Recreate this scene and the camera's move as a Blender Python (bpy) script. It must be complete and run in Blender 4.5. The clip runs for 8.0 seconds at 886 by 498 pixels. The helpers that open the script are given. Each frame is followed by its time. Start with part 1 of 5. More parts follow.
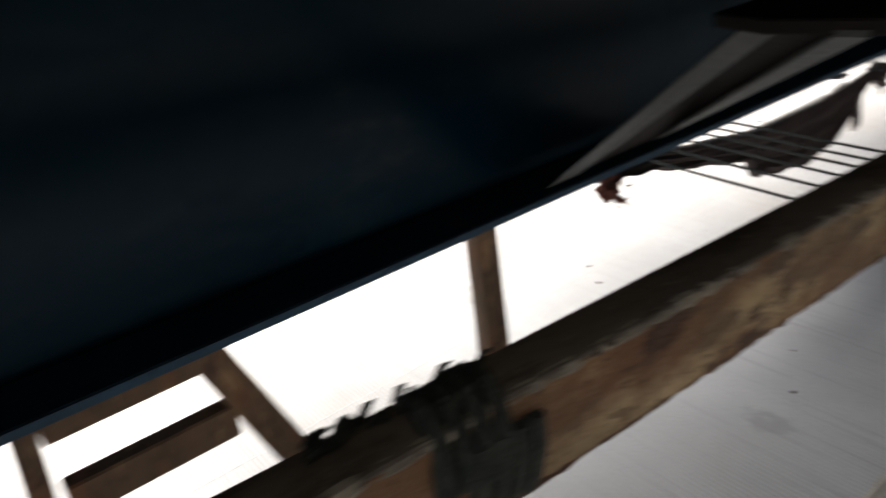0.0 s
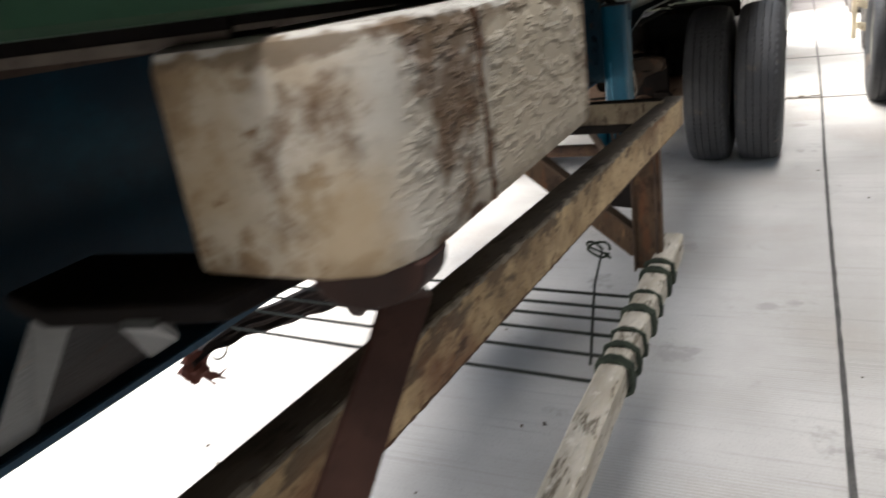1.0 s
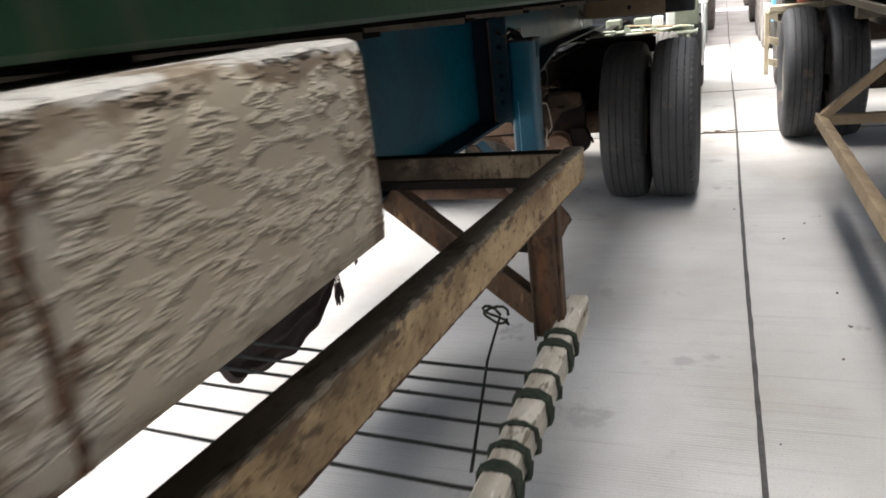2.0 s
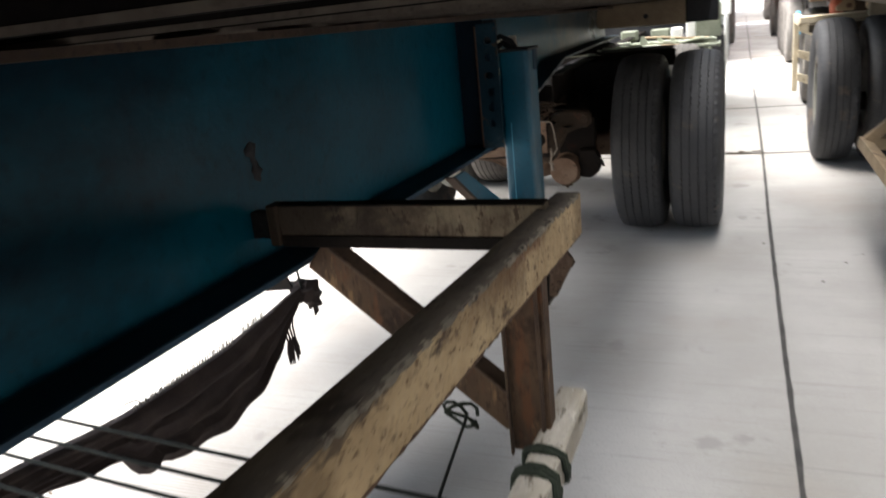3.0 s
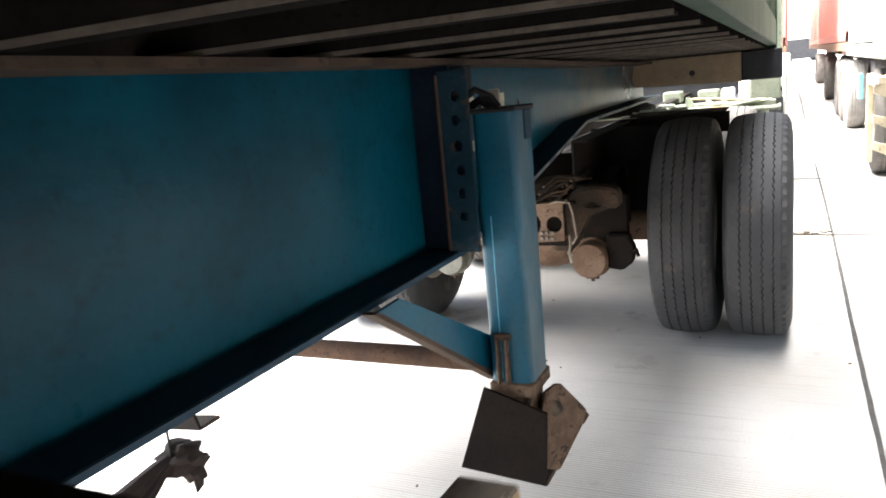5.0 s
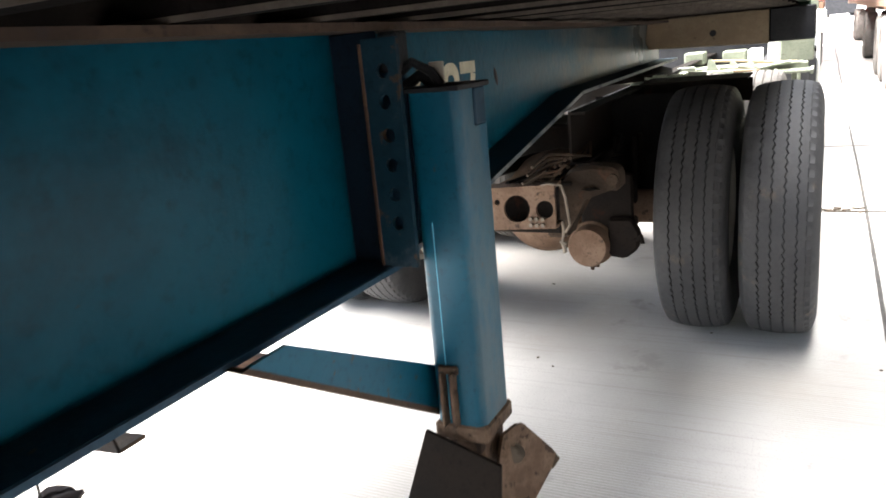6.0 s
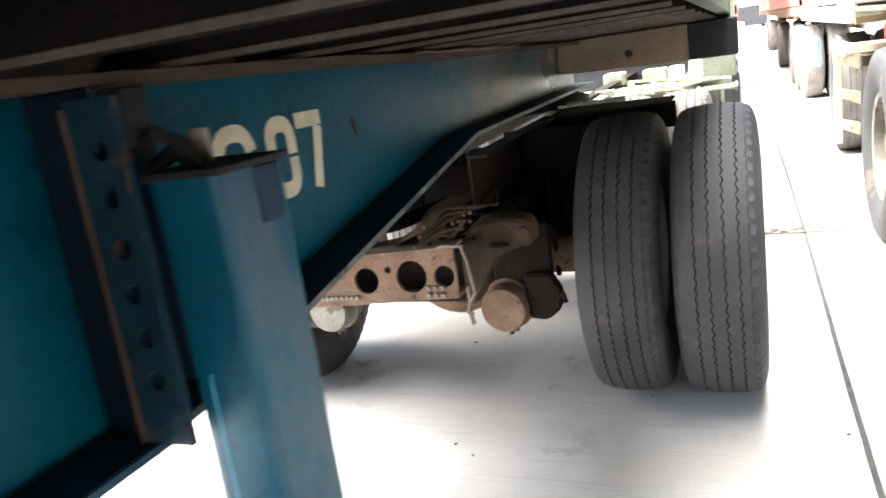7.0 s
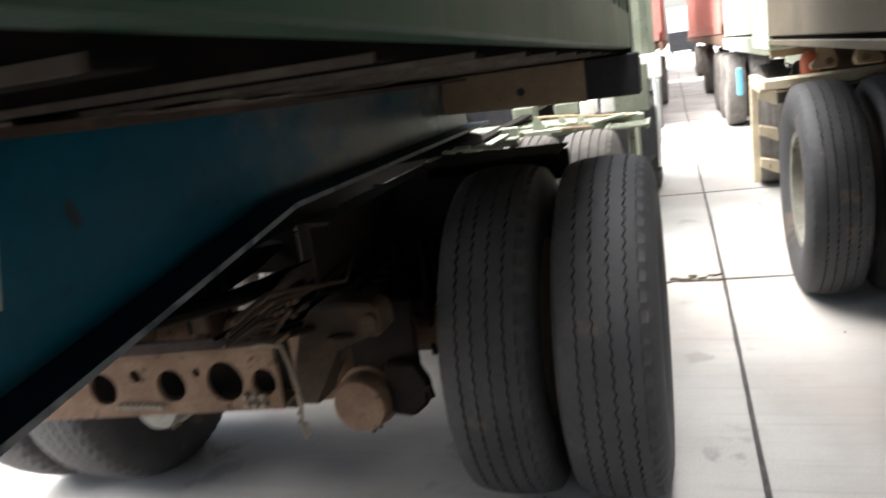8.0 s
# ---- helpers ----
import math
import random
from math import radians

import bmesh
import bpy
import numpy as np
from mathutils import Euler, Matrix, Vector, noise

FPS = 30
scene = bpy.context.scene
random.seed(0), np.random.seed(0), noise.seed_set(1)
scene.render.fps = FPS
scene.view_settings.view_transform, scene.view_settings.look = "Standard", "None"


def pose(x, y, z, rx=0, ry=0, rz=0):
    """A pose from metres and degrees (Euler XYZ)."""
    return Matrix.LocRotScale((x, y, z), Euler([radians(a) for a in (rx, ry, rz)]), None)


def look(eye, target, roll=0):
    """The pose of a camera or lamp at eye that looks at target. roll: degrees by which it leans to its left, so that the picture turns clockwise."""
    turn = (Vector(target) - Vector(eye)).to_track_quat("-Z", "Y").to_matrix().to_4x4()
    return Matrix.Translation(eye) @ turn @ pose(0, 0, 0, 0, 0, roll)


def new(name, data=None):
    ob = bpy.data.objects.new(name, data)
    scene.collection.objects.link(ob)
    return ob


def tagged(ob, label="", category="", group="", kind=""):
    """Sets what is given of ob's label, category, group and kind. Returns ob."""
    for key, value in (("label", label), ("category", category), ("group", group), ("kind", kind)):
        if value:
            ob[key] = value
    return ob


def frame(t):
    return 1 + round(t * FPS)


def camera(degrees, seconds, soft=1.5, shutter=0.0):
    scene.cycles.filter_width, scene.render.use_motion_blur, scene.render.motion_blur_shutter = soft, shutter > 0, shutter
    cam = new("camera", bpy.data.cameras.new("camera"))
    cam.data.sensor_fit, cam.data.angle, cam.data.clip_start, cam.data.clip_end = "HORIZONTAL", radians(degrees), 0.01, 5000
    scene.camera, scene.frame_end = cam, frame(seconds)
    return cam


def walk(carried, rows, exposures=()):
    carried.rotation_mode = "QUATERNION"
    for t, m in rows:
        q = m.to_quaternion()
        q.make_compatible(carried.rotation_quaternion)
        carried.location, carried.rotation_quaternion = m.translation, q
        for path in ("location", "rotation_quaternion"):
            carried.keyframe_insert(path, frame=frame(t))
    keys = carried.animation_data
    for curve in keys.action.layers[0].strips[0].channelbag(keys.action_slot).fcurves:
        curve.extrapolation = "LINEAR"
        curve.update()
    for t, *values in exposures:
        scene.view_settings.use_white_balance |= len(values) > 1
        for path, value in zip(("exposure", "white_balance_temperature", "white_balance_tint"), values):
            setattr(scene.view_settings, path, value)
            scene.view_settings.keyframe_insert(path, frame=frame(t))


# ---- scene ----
cam = camera(61.6, 8.0, 1.7, 0.5)
PATH = [
    (0, (0.117, 0.011, 1.396), (-1.357, 1.054, 0.536), -7.71),
    (0.3, (0.126, 0.093, 1.391), (-1.137, 1.406, 0.565), -8.30),
    (0.5, (0.155, 0.146, 1.412), (-0.952, 1.631, 0.658), -7.75),
    (1, (0.204, 0.350, 1.428), (-0.659, 2.025, 0.758), -8.06),
    (1.5, (0.237, 0.467, 1.444), (-0.530, 2.201, 0.807), -7.49),
    (1.7, (0.241, 0.530, 1.440), (-0.477, 2.287, 0.809), -7.16),
    (2.8, (0.167, 1.110, 1.389), (-0.532, 2.876, 0.761), -5.92),
    (3, (0.170, 1.207, 1.377), (-0.567, 2.968, 0.780), -6.20),
    (3.5, (0.181, 1.483, 1.367), (-0.688, 3.206, 0.843), -6.26),
    (4, (0.148, 1.712, 1.332), (-0.745, 3.430, 0.829), -6.77),
    (4.5, (0.079, 1.921, 1.320), (-0.761, 3.686, 0.893), -6.51),
    (4.7, (0.057, 1.996, 1.311), (-0.775, 3.764, 0.884), -5.77),
    (5.8, (0.088, 2.445, 1.318), (-0.787, 4.168, 0.805), -6.10),
    (6, (0.074, 2.527, 1.320), (-0.824, 4.232, 0.784), -5.69),
    (6.5, (0.024, 2.765, 1.337), (-0.821, 4.511, 0.849), -6.60),
    (7, (0.038, 3.062, 1.321), (-0.724, 4.846, 0.834), -8.56),
    (7.5, (0.127, 3.320, 1.312), (-0.618, 5.107, 0.811), -7.41),
    (8, (0.153, 3.608, 1.344), (-0.464, 5.454, 0.889), -8.17),
]
EXPOSURES = [(0, 1.65), (0.5, 1.78), (1.0, 2.0), (3.0, 1.9), (3.5, 2.3), (4.0, 3.12), (4.5, 3.1), (6.0, 3.08), (6.5, 3.35), (7.0, 3.5), (7.5, 3.02), (8, 2.0)]
walk(cam, [(t, look(eye, target, roll)) for t, eye, target, roll in PATH], EXPOSURES)

# ---------------------------------------------------------------- light
SUN_TRAVEL = Vector((0.38, 0.10, -0.91)).normalized()
world = bpy.data.worlds.new("sky")
scene.world = world
world.use_nodes = True
wn = world.node_tree
sky = wn.nodes.new("ShaderNodeTexSky")
sky.sky_type = 'NISHITA'
sky.sun_disc = False
sky.sun_elevation = math.asin(-SUN_TRAVEL.z)
sky.sun_rotation = math.atan2(-SUN_TRAVEL.x, -SUN_TRAVEL.y)
sky.air_density, sky.dust_density = 1.0, 4.0
soften = wn.nodes.new("ShaderNodeHueSaturation")
soften.inputs["Saturation"].default_value = 0.8
wn.links.new(sky.outputs[0], soften.inputs["Color"])
wn.links.new(soften.outputs[0], wn.nodes["Background"].inputs[0])
wn.nodes["Background"].inputs[1].default_value = 0.15
sun_data = bpy.data.lights.new("sun", 'SUN')
sun_data.energy, sun_data.angle, sun_data.color = 5.0, radians(75.0), (1.0, 0.985, 0.955)
sun = new("sun", sun_data)
sun.matrix_world = look((0, 0, 30), Vector((0, 0, 30)) + SUN_TRAVEL)

# ---------------------------------------------------------------- materials


def surface(name, a, b, rough=0.6, metal=0.0, scale=6.0, fine=60.0, bump=0.15, spots=None, spot_size=9.0, spot_cut=0.62,
            streak=None, gloss_noise=0.15, rand=0.0, stretch=(1, 1, 1), coat=0.0, bump_dist=0.004, spec=0.25):
    """Two-tone worn surface: large and fine noise, optional spots of a third colour and stretched streaks."""
    m = bpy.data.materials.new(name)
    m.use_nodes = True
    nt = m.node_tree
    n, l = nt.nodes, nt.links
    bsdf = n["Principled BSDF"]
    co = n.new("ShaderNodeTexCoord")
    mp = n.new("ShaderNodeMapping")
    mp.inputs["Scale"].default_value = stretch
    l.new(co.outputs["Object"], mp.inputs[0])

    def noise_tex(s, detail=5.0, r=0.6):
        t = n.new("ShaderNodeTexNoise")
        t.inputs["Scale"].default_value = s
        t.inputs["Detail"].default_value = detail
        t.inputs["Roughness"].default_value = r
        l.new(mp.outputs[0], t.inputs["Vector"])
        return t

    def ramp(src, lo, hi):
        t = n.new("ShaderNodeMapRange")
        t.interpolation_type = 'SMOOTHSTEP'
        t.inputs["From Min"].default_value, t.inputs["From Max"].default_value = lo, hi
        l.new(src, t.inputs["Value"])
        return t.outputs[0]

    def mix(f, c1, c2):
        t = n.new("ShaderNodeMix")
        t.data_type = 'RGBA'
        if isinstance(f, float):
            t.inputs[0].default_value = f
        else:
            l.new(f, t.inputs[0])
        for k, c in ((6, c1), (7, c2)):
            if isinstance(c, tuple):
                t.inputs[k].default_value = (*c, 1)
            else:
                l.new(c, t.inputs[k])
        return t.outputs[2]

    big, small = noise_tex(scale), noise_tex(fine, 3.0)
    col = mix(ramp(big.outputs[0], 0.35, 0.68), a, b)
    dark = tuple(0.72 * v for v in a)
    col = mix(ramp(small.outputs[0], 0.5, 0.8), col, dark)
    if spots:
        sp = noise_tex(spot_size, 6.0, 0.65)
        col = mix(ramp(sp.outputs[0], spot_cut, spot_cut + 0.06), col, spots)
    if streak:
        wv = n.new("ShaderNodeTexNoise")
        wv.inputs["Scale"].default_value = 14.0
        m2 = n.new("ShaderNodeMapping")
        m2.inputs["Scale"].default_value = (3.0, 3.0, 0.35)
        l.new(co.outputs["Object"], m2.inputs[0])
        l.new(m2.outputs[0], wv.inputs["Vector"])
        col = mix(ramp(wv.outputs[0], 0.56, 0.72), col, streak)
    if rand:
        oi = n.new("ShaderNodeObjectInfo")
        hs = n.new("ShaderNodeHueSaturation")
        r2 = n.new("ShaderNodeMapRange")
        r2.inputs["To Min"].default_value, r2.inputs["To Max"].default_value = 1 - rand, 1 + rand
        l.new(oi.outputs["Random"], r2.inputs["Value"])
        l.new(r2.outputs[0], hs.inputs["Value"])
        l.new(col, hs.inputs["Color"])
        col = hs.outputs[0]
    l.new(col, bsdf.inputs["Base Color"])
    rr = n.new("ShaderNodeMapRange")
    rr.inputs["To Min"].default_value, rr.inputs["To Max"].default_value = max(0.05, rough - gloss_noise), min(1, rough + gloss_noise)
    l.new(big.outputs[0], rr.inputs["Value"])
    l.new(rr.outputs[0], bsdf.inputs["Roughness"])
    bsdf.inputs["Metallic"].default_value = metal
    bsdf.inputs["Coat Weight"].default_value = coat
    bsdf.inputs["Specular IOR Level"].default_value = spec
    bp = n.new("ShaderNodeBump")
    bp.inputs["Strength"].default_value = min(1.0, bump * 2)
    bp.inputs["Distance"].default_value = bump_dist
    l.new(small.outputs[0], bp.inputs["Height"])
    l.new(bp.outputs[0], bsdf.inputs["Normal"])
    return m


def layer(m, colour, scale, lo, hi, axis=None, a0=0.0, a1=1.0, weight=0.3, stretch=(1, 1, 1), strength=1.0):
    """Lay a patchy coat of another colour (rust, grime, dust, painted shade) over a material, thicker towards a1 along
    an axis.
    """
    nt = m.node_tree
    n, l = nt.nodes, nt.links
    bsdf = n["Principled BSDF"]
    under = bsdf.inputs["Base Color"].links[0].from_socket
    co = n.new("ShaderNodeTexCoord")
    mp = n.new("ShaderNodeMapping")
    mp.inputs["Scale"].default_value = stretch
    l.new(co.outputs["Object"], mp.inputs[0])
    t = n.new("ShaderNodeTexNoise")
    t.inputs["Scale"].default_value = scale
    t.inputs["Detail"].default_value = 7.0
    t.inputs["Roughness"].default_value = 0.65
    l.new(mp.outputs[0], t.inputs["Vector"])
    val = t.outputs[0]
    if axis is not None:
        sep = n.new("ShaderNodeSeparateXYZ")
        l.new(co.outputs["Object"], sep.inputs[0])
        g = n.new("ShaderNodeMapRange")
        g.inputs["From Min"].default_value, g.inputs["From Max"].default_value = a0, a1
        g.inputs["To Min"].default_value, g.inputs["To Max"].default_value = 0.0, weight
        l.new(sep.outputs[axis], g.inputs["Value"])
        add = n.new("ShaderNodeMath")
        l.new(val, add.inputs[0])
        l.new(g.outputs[0], add.inputs[1])
        val = add.outputs[0]
    r = n.new("ShaderNodeMapRange")
    r.interpolation_type = 'SMOOTHSTEP'
    r.inputs["From Min"].default_value, r.inputs["From Max"].default_value = lo, hi
    r.inputs["To Max"].default_value = strength
    l.new(val, r.inputs["Value"])
    mx = n.new("ShaderNodeMix")
    mx.data_type = 'RGBA'
    l.new(r.outputs[0], mx.inputs[0])
    l.new(under, mx.inputs[6])
    mx.inputs[7].default_value = (*colour, 1)
    l.new(mx.outputs[2], bsdf.inputs["Base Color"])
    return m


def concrete_material():
    """Pale slab concrete: cloudy tone, dirt, fine cross brushing."""
    m = surface("slab_concrete", (0.365, 0.348, 0.325), (0.445, 0.428, 0.403), 0.75, scale=1.1, fine=150, bump=0.08, spots=(0.30, 0.285, 0.265), spot_size=2.3, spot_cut=0.6, rand=0.05)
    nt = m.node_tree
    n, l = nt.nodes, nt.links
    co = n.new("ShaderNodeTexCoord")
    wv = n.new("ShaderNodeTexWave")
    wv.bands_direction = 'Y'
    wv.inputs["Scale"].default_value = 22.0
    wv.inputs["Distortion"].default_value = 1.2
    wv.inputs["Detail"].default_value = 2.0
    wv.inputs["Detail Scale"].default_value = 0.8
    lines = n.new("ShaderNodeMapping")
    lines.inputs["Scale"].default_value = (0.15, 1.0, 1.0)
    l.new(co.outputs["Object"], lines.inputs[0])
    l.new(lines.outputs[0], wv.inputs["Vector"])
    ms = n.new("ShaderNodeTexNoise")
    ms.inputs["Scale"].default_value = 0.9
    l.new(co.outputs["Object"], ms.inputs["Vector"])
    mr = n.new("ShaderNodeMapRange")
    mr.inputs["From Min"].default_value, mr.inputs["From Max"].default_value = 0.41, 0.56
    l.new(ms.outputs[0], mr.inputs["Value"])
    mu = n.new("ShaderNodeMath")
    mu.operation = 'MULTIPLY'
    l.new(wv.outputs["Fac"], mu.inputs[0])
    l.new(mr.outputs[0], mu.inputs[1])
    b2 = n.new("ShaderNodeBump")
    b2.inputs["Strength"].default_value = 0.25
    b2.inputs["Distance"].default_value = 0.004
    l.new(mu.outputs[0], b2.inputs["Height"])
    old = [x for x in n if x.type == 'BUMP' and x != b2][0]
    l.new(old.outputs[0], b2.inputs["Normal"])
    l.new(b2.outputs[0], n["Principled BSDF"].inputs["Normal"])
    tint = n.new("ShaderNodeMath")
    tint.operation = 'MULTIPLY'
    tint.inputs[1].default_value = 0.75
    l.new(mu.outputs[0], tint.inputs[0])
    bsdf = n["Principled BSDF"]
    under = bsdf.inputs["Base Color"].links[0].from_socket
    mx = n.new("ShaderNodeMix")
    mx.data_type = 'RGBA'
    l.new(tint.outputs[0], mx.inputs[0])
    l.new(under, mx.inputs[6])
    mx.inputs[7].default_value = (0.25, 0.235, 0.215, 1)
    l.new(mx.outputs[2], bsdf.inputs["Base Color"])
    return m


M_CONC = concrete_material()
layer(M_CONC, (0.30, 0.255, 0.215), 0.9, 0.50, 0.72, strength=0.5)
layer(M_CONC, (0.20, 0.185, 0.17), 26, 0.70, 0.78, strength=0.5)
layer(M_CONC, (0.19, 0.175, 0.16), 1.0, 0.54, 0.66, strength=0.3, stretch=(1.3, 62, 1))
M_EARTH = surface("yard_ground", (0.38, 0.365, 0.34), (0.47, 0.455, 0.43), 0.85, scale=0.4, fine=20)
M_HAIR = surface("dusty_hairline", (0.40, 0.385, 0.36), (0.46, 0.445, 0.42), 0.85, scale=6, fine=60)
M_JOINT = surface("joint_sealant", (0.045, 0.043, 0.04), (0.08, 0.075, 0.07), 0.8, scale=12, fine=90)
M_BLUE = surface("blue_chassis_paint", (0.0004, 0.060, 0.096), (0.0006, 0.075, 0.118), 0.31, scale=2.2, fine=34, bump=0.16, spots=(0.011, 0.036, 0.048), spot_size=3.2, spot_cut=0.66, gloss_noise=0.10, spec=0.13)
layer(M_BLUE, (0.020, 0.042, 0.050), 1.7, 0.54, 0.78, strength=0.3)
layer(M_BLUE, (0.0006, 0.014, 0.026), 1.2, 0.50, 0.70, strength=0.6)
layer(M_BLUE, (0.045, 0.05, 0.048), 46, 0.64, 0.72, strength=0.18)
layer(M_BLUE, (0.085, 0.085, 0.075), 5.5, 0.80, 0.96, 1, 4.9, 5.9, 0.30, (1, 1, 1.6), 0.6)
# shade put into the paint: web darkens rearward, where less light reaches it
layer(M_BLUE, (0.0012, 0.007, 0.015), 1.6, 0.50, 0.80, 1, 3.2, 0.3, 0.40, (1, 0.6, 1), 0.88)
layer(M_BLUE, (0.04, 0.028, 0.02), 30, 0.70, 0.74, strength=0.8)
layer(M_BLUE, (0.075, 0.09, 0.088), 2.6, 0.62, 0.78, strength=0.22, stretch=(1, 1, 1.7))
layer(M_BLUE, (0.15, 0.135, 0.105), 3.0, 0.62, 0.98, 1, 4.75, 5.5, 0.40, (1, 1, 1.5), 0.75)
M_BLUELEG = surface("blue_leg_paint", (0.0015, 0.074, 0.128), (0.003, 0.092, 0.152), 0.40, scale=5, fine=70, bump=0.04, spots=(0.08, 0.08, 0.075), spot_size=11, spot_cut=0.69, spec=0.3)
layer(M_BLUELEG, (0.07, 0.045, 0.03), 14, 0.63, 0.69, strength=0.85)
layer(M_BLUELEG, (0.10, 0.12, 0.12), 11, 0.62, 0.80, 0, -0.525, -0.500, 0.22, (1, 1, 0.4), 0.4)
M_PLATE = surface("grimy_blue_plate", (0.003, 0.024, 0.040), (0.007, 0.032, 0.050), 0.6, scale=6, fine=70, bump=0.2, spots=(0.06, 0.038, 0.025), spot_size=16, spot_cut=0.58)
layer(M_PLATE, (0.09, 0.10, 0.10), 12, 0.54, 0.68, strength=0.5)
M_NAVY = surface("dirty_blue_flange", (0.012, 0.034, 0.058), (0.017, 0.050, 0.082), 0.6, scale=7, fine=80, spots=(0.09, 0.06, 0.04), spot_size=14, spot_cut=0.64)
# the end plate's blue paint, darkened to carry the shade on its rear face
M_STIFF = surface("shaded_blue_stiffener", (0.004, 0.010, 0.019), (0.006, 0.015, 0.027), 0.7, scale=7, fine=80, spots=(0.03, 0.02, 0.015), spot_size=14, spot_cut=0.68, spec=0.12)
M_WORN = surface("bare_worn_steel_edge", (0.09, 0.10, 0.105), (0.15, 0.155, 0.155), 0.5, scale=9, fine=60, bump=0.2, spots=(0.03, 0.04, 0.05), spot_size=12, spot_cut=0.55)
M_RUST = surface("brown_rusty_steel", (0.062, 0.032, 0.02), (0.11, 0.062, 0.038), 0.75, scale=9, fine=90, bump=0.25, spots=(0.05, 0.03, 0.022), spot_size=20, spot_cut=0.58)
M_COLLAR = surface("flaking_brown_collar", (0.10, 0.062, 0.042), (0.17, 0.115, 0.08), 0.8, scale=22, fine=90, bump=0.4, spots=(0.045, 0.028, 0.02), spot_size=32, spot_cut=0.56)
M_EDGE = surface("rusty_flange_edge", (0.055, 0.036, 0.026), (0.095, 0.064, 0.045), 0.8, scale=8, fine=80, bump=0.2, spots=(0.05, 0.035, 0.03), spot_size=18, spot_cut=0.6)
M_CREAM = surface("worn_cream_paint", (0.53, 0.395, 0.225), (0.40, 0.285, 0.155), 0.68, scale=11, fine=100, bump=0.4, spots=(0.19, 0.125, 0.065), spot_size=80, spot_cut=0.57, stretch=(1, 0.6, 0.8), bump_dist=0.006)
layer(M_CREAM, (0.11, 0.066, 0.034), 34, 0.57, 0.74, strength=0.85, stretch=(1, 0.9, 0.55))
M_CREAMTOP = surface("scuffed_cream_brown", (0.085, 0.071, 0.056), (0.13, 0.108, 0.084), 0.75, scale=13, fine=100, bump=0.25, spots=(0.045, 0.035, 0.028), spot_size=24, spot_cut=0.6, stretch=(1, 0.35, 1))
layer(M_CREAM, (0.06, 0.042, 0.028), 40, 0.60, 0.72, 2, 1.03, 1.08, 0.20, (1, 0.4, 1), 0.85)
layer(M_CREAMTOP, (0.025, 0.018, 0.013), 11, 0.50, 0.66, strength=0.75, stretch=(1, 0.6, 1))
layer(M_CREAMTOP, (0.20, 0.165, 0.12), 70, 0.60, 0.68, strength=0.5, stretch=(1, 0.6, 1))
layer(M_CREAM, (0.165, 0.078, 0.036), 7, 0.52, 0.70, 1, 1.35, 0.1, 0.30, (1, 0.5, 1), 0.9)
layer(M_CREAM, (0.05, 0.024, 0.014), 22, 0.63, 0.72, 1, 2.0, 0.0, 0.12, (1, 0.4, 1), 0.9)
layer(M_CREAM, (0.16, 0.105, 0.055), 5, 0.48, 0.62, strength=0.6)
layer(M_CREAM, (0.075, 0.042, 0.022), 130, 0.595, 0.66, strength=0.85, stretch=(1, 0.7, 1))
M_CHANNEL = surface("scuffed_cream_channel", (0.27, 0.22, 0.15), (0.17, 0.132, 0.09), 0.75, scale=9, fine=130, bump=0.4, spots=(0.09, 0.062, 0.04), spot_size=60, spot_cut=0.56, stretch=(1, 1, 0.5))
layer(M_CHANNEL, (0.07, 0.046, 0.03), 30, 0.50, 0.74, strength=0.8, stretch=(1.2, 1, 0.35))
layer(M_CHANNEL, (0.36, 0.30, 0.21), 70, 0.60, 0.74, strength=0.5, stretch=(1, 1, 0.5))
# turns dark brown towards the beam end
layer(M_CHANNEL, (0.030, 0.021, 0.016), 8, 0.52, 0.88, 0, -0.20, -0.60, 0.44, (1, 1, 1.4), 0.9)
M_RAILEDGE = surface("worn_rail_edge", (0.17, 0.15, 0.118), (0.28, 0.245, 0.19), 0.8, scale=16, fine=90, bump=0.4, spots=(0.05, 0.035, 0.025), spot_size=40, spot_cut=0.55)
M_STRUT = surface("scraped_grey_steel", (0.058, 0.060, 0.057), (0.088, 0.088, 0.083), 0.6, scale=14, fine=90, bump=0.2, spots=(0.07, 0.06, 0.05), spot_size=20, spot_cut=0.6)
M_POST = surface("rusty_painted_post", (0.060, 0.036, 0.022), (0.105, 0.066, 0.040), 0.75, scale=8, fine=90, bump=0.25, spots=(0.06, 0.035, 0.025), spot_size=16, spot_cut=0.6, stretch=(1, 1, 0.4))
layer(M_POST, (0.25, 0.155, 0.08), 40, 0.56, 0.68, strength=0.8, stretch=(1, 1, 0.25))
layer(M_POST, (0.14, 0.058, 0.026), 26, 0.52, 0.66, strength=0.7, stretch=(1, 1, 0.25))
layer(M_POST, (0.018, 0.009, 0.006), 9, 0.55, 0.70, strength=0.8)
M_TANK = surface("white_tank_paint", (0.58, 0.545, 0.475), (0.49, 0.435, 0.345), 0.65, scale=9, fine=72, bump=0.55, spots=(0.10, 0.05, 0.025), spot_size=26, spot_cut=0.67, stretch=(1, 0.5, 1.1), bump_dist=0.006)
layer(M_TANK, (0.36, 0.23, 0.11), 6, 0.50, 0.75, strength=0.65)
layer(M_TANK, (0.09, 0.042, 0.022), 30, 0.62, 0.72, 2, 1.289, 1.268, 0.20)
layer(M_TANK, (0.085, 0.045, 0.022), 14, 0.56, 0.66, 2, 1.283, 1.401, 0.07, (1, 0.9, 1), 0.9)
layer(M_TANK, (0.20, 0.115, 0.05), 40, 0.58, 0.72, 2, 1.283, 1.401, 0.03, (1, 0.7, 1), 0.7)
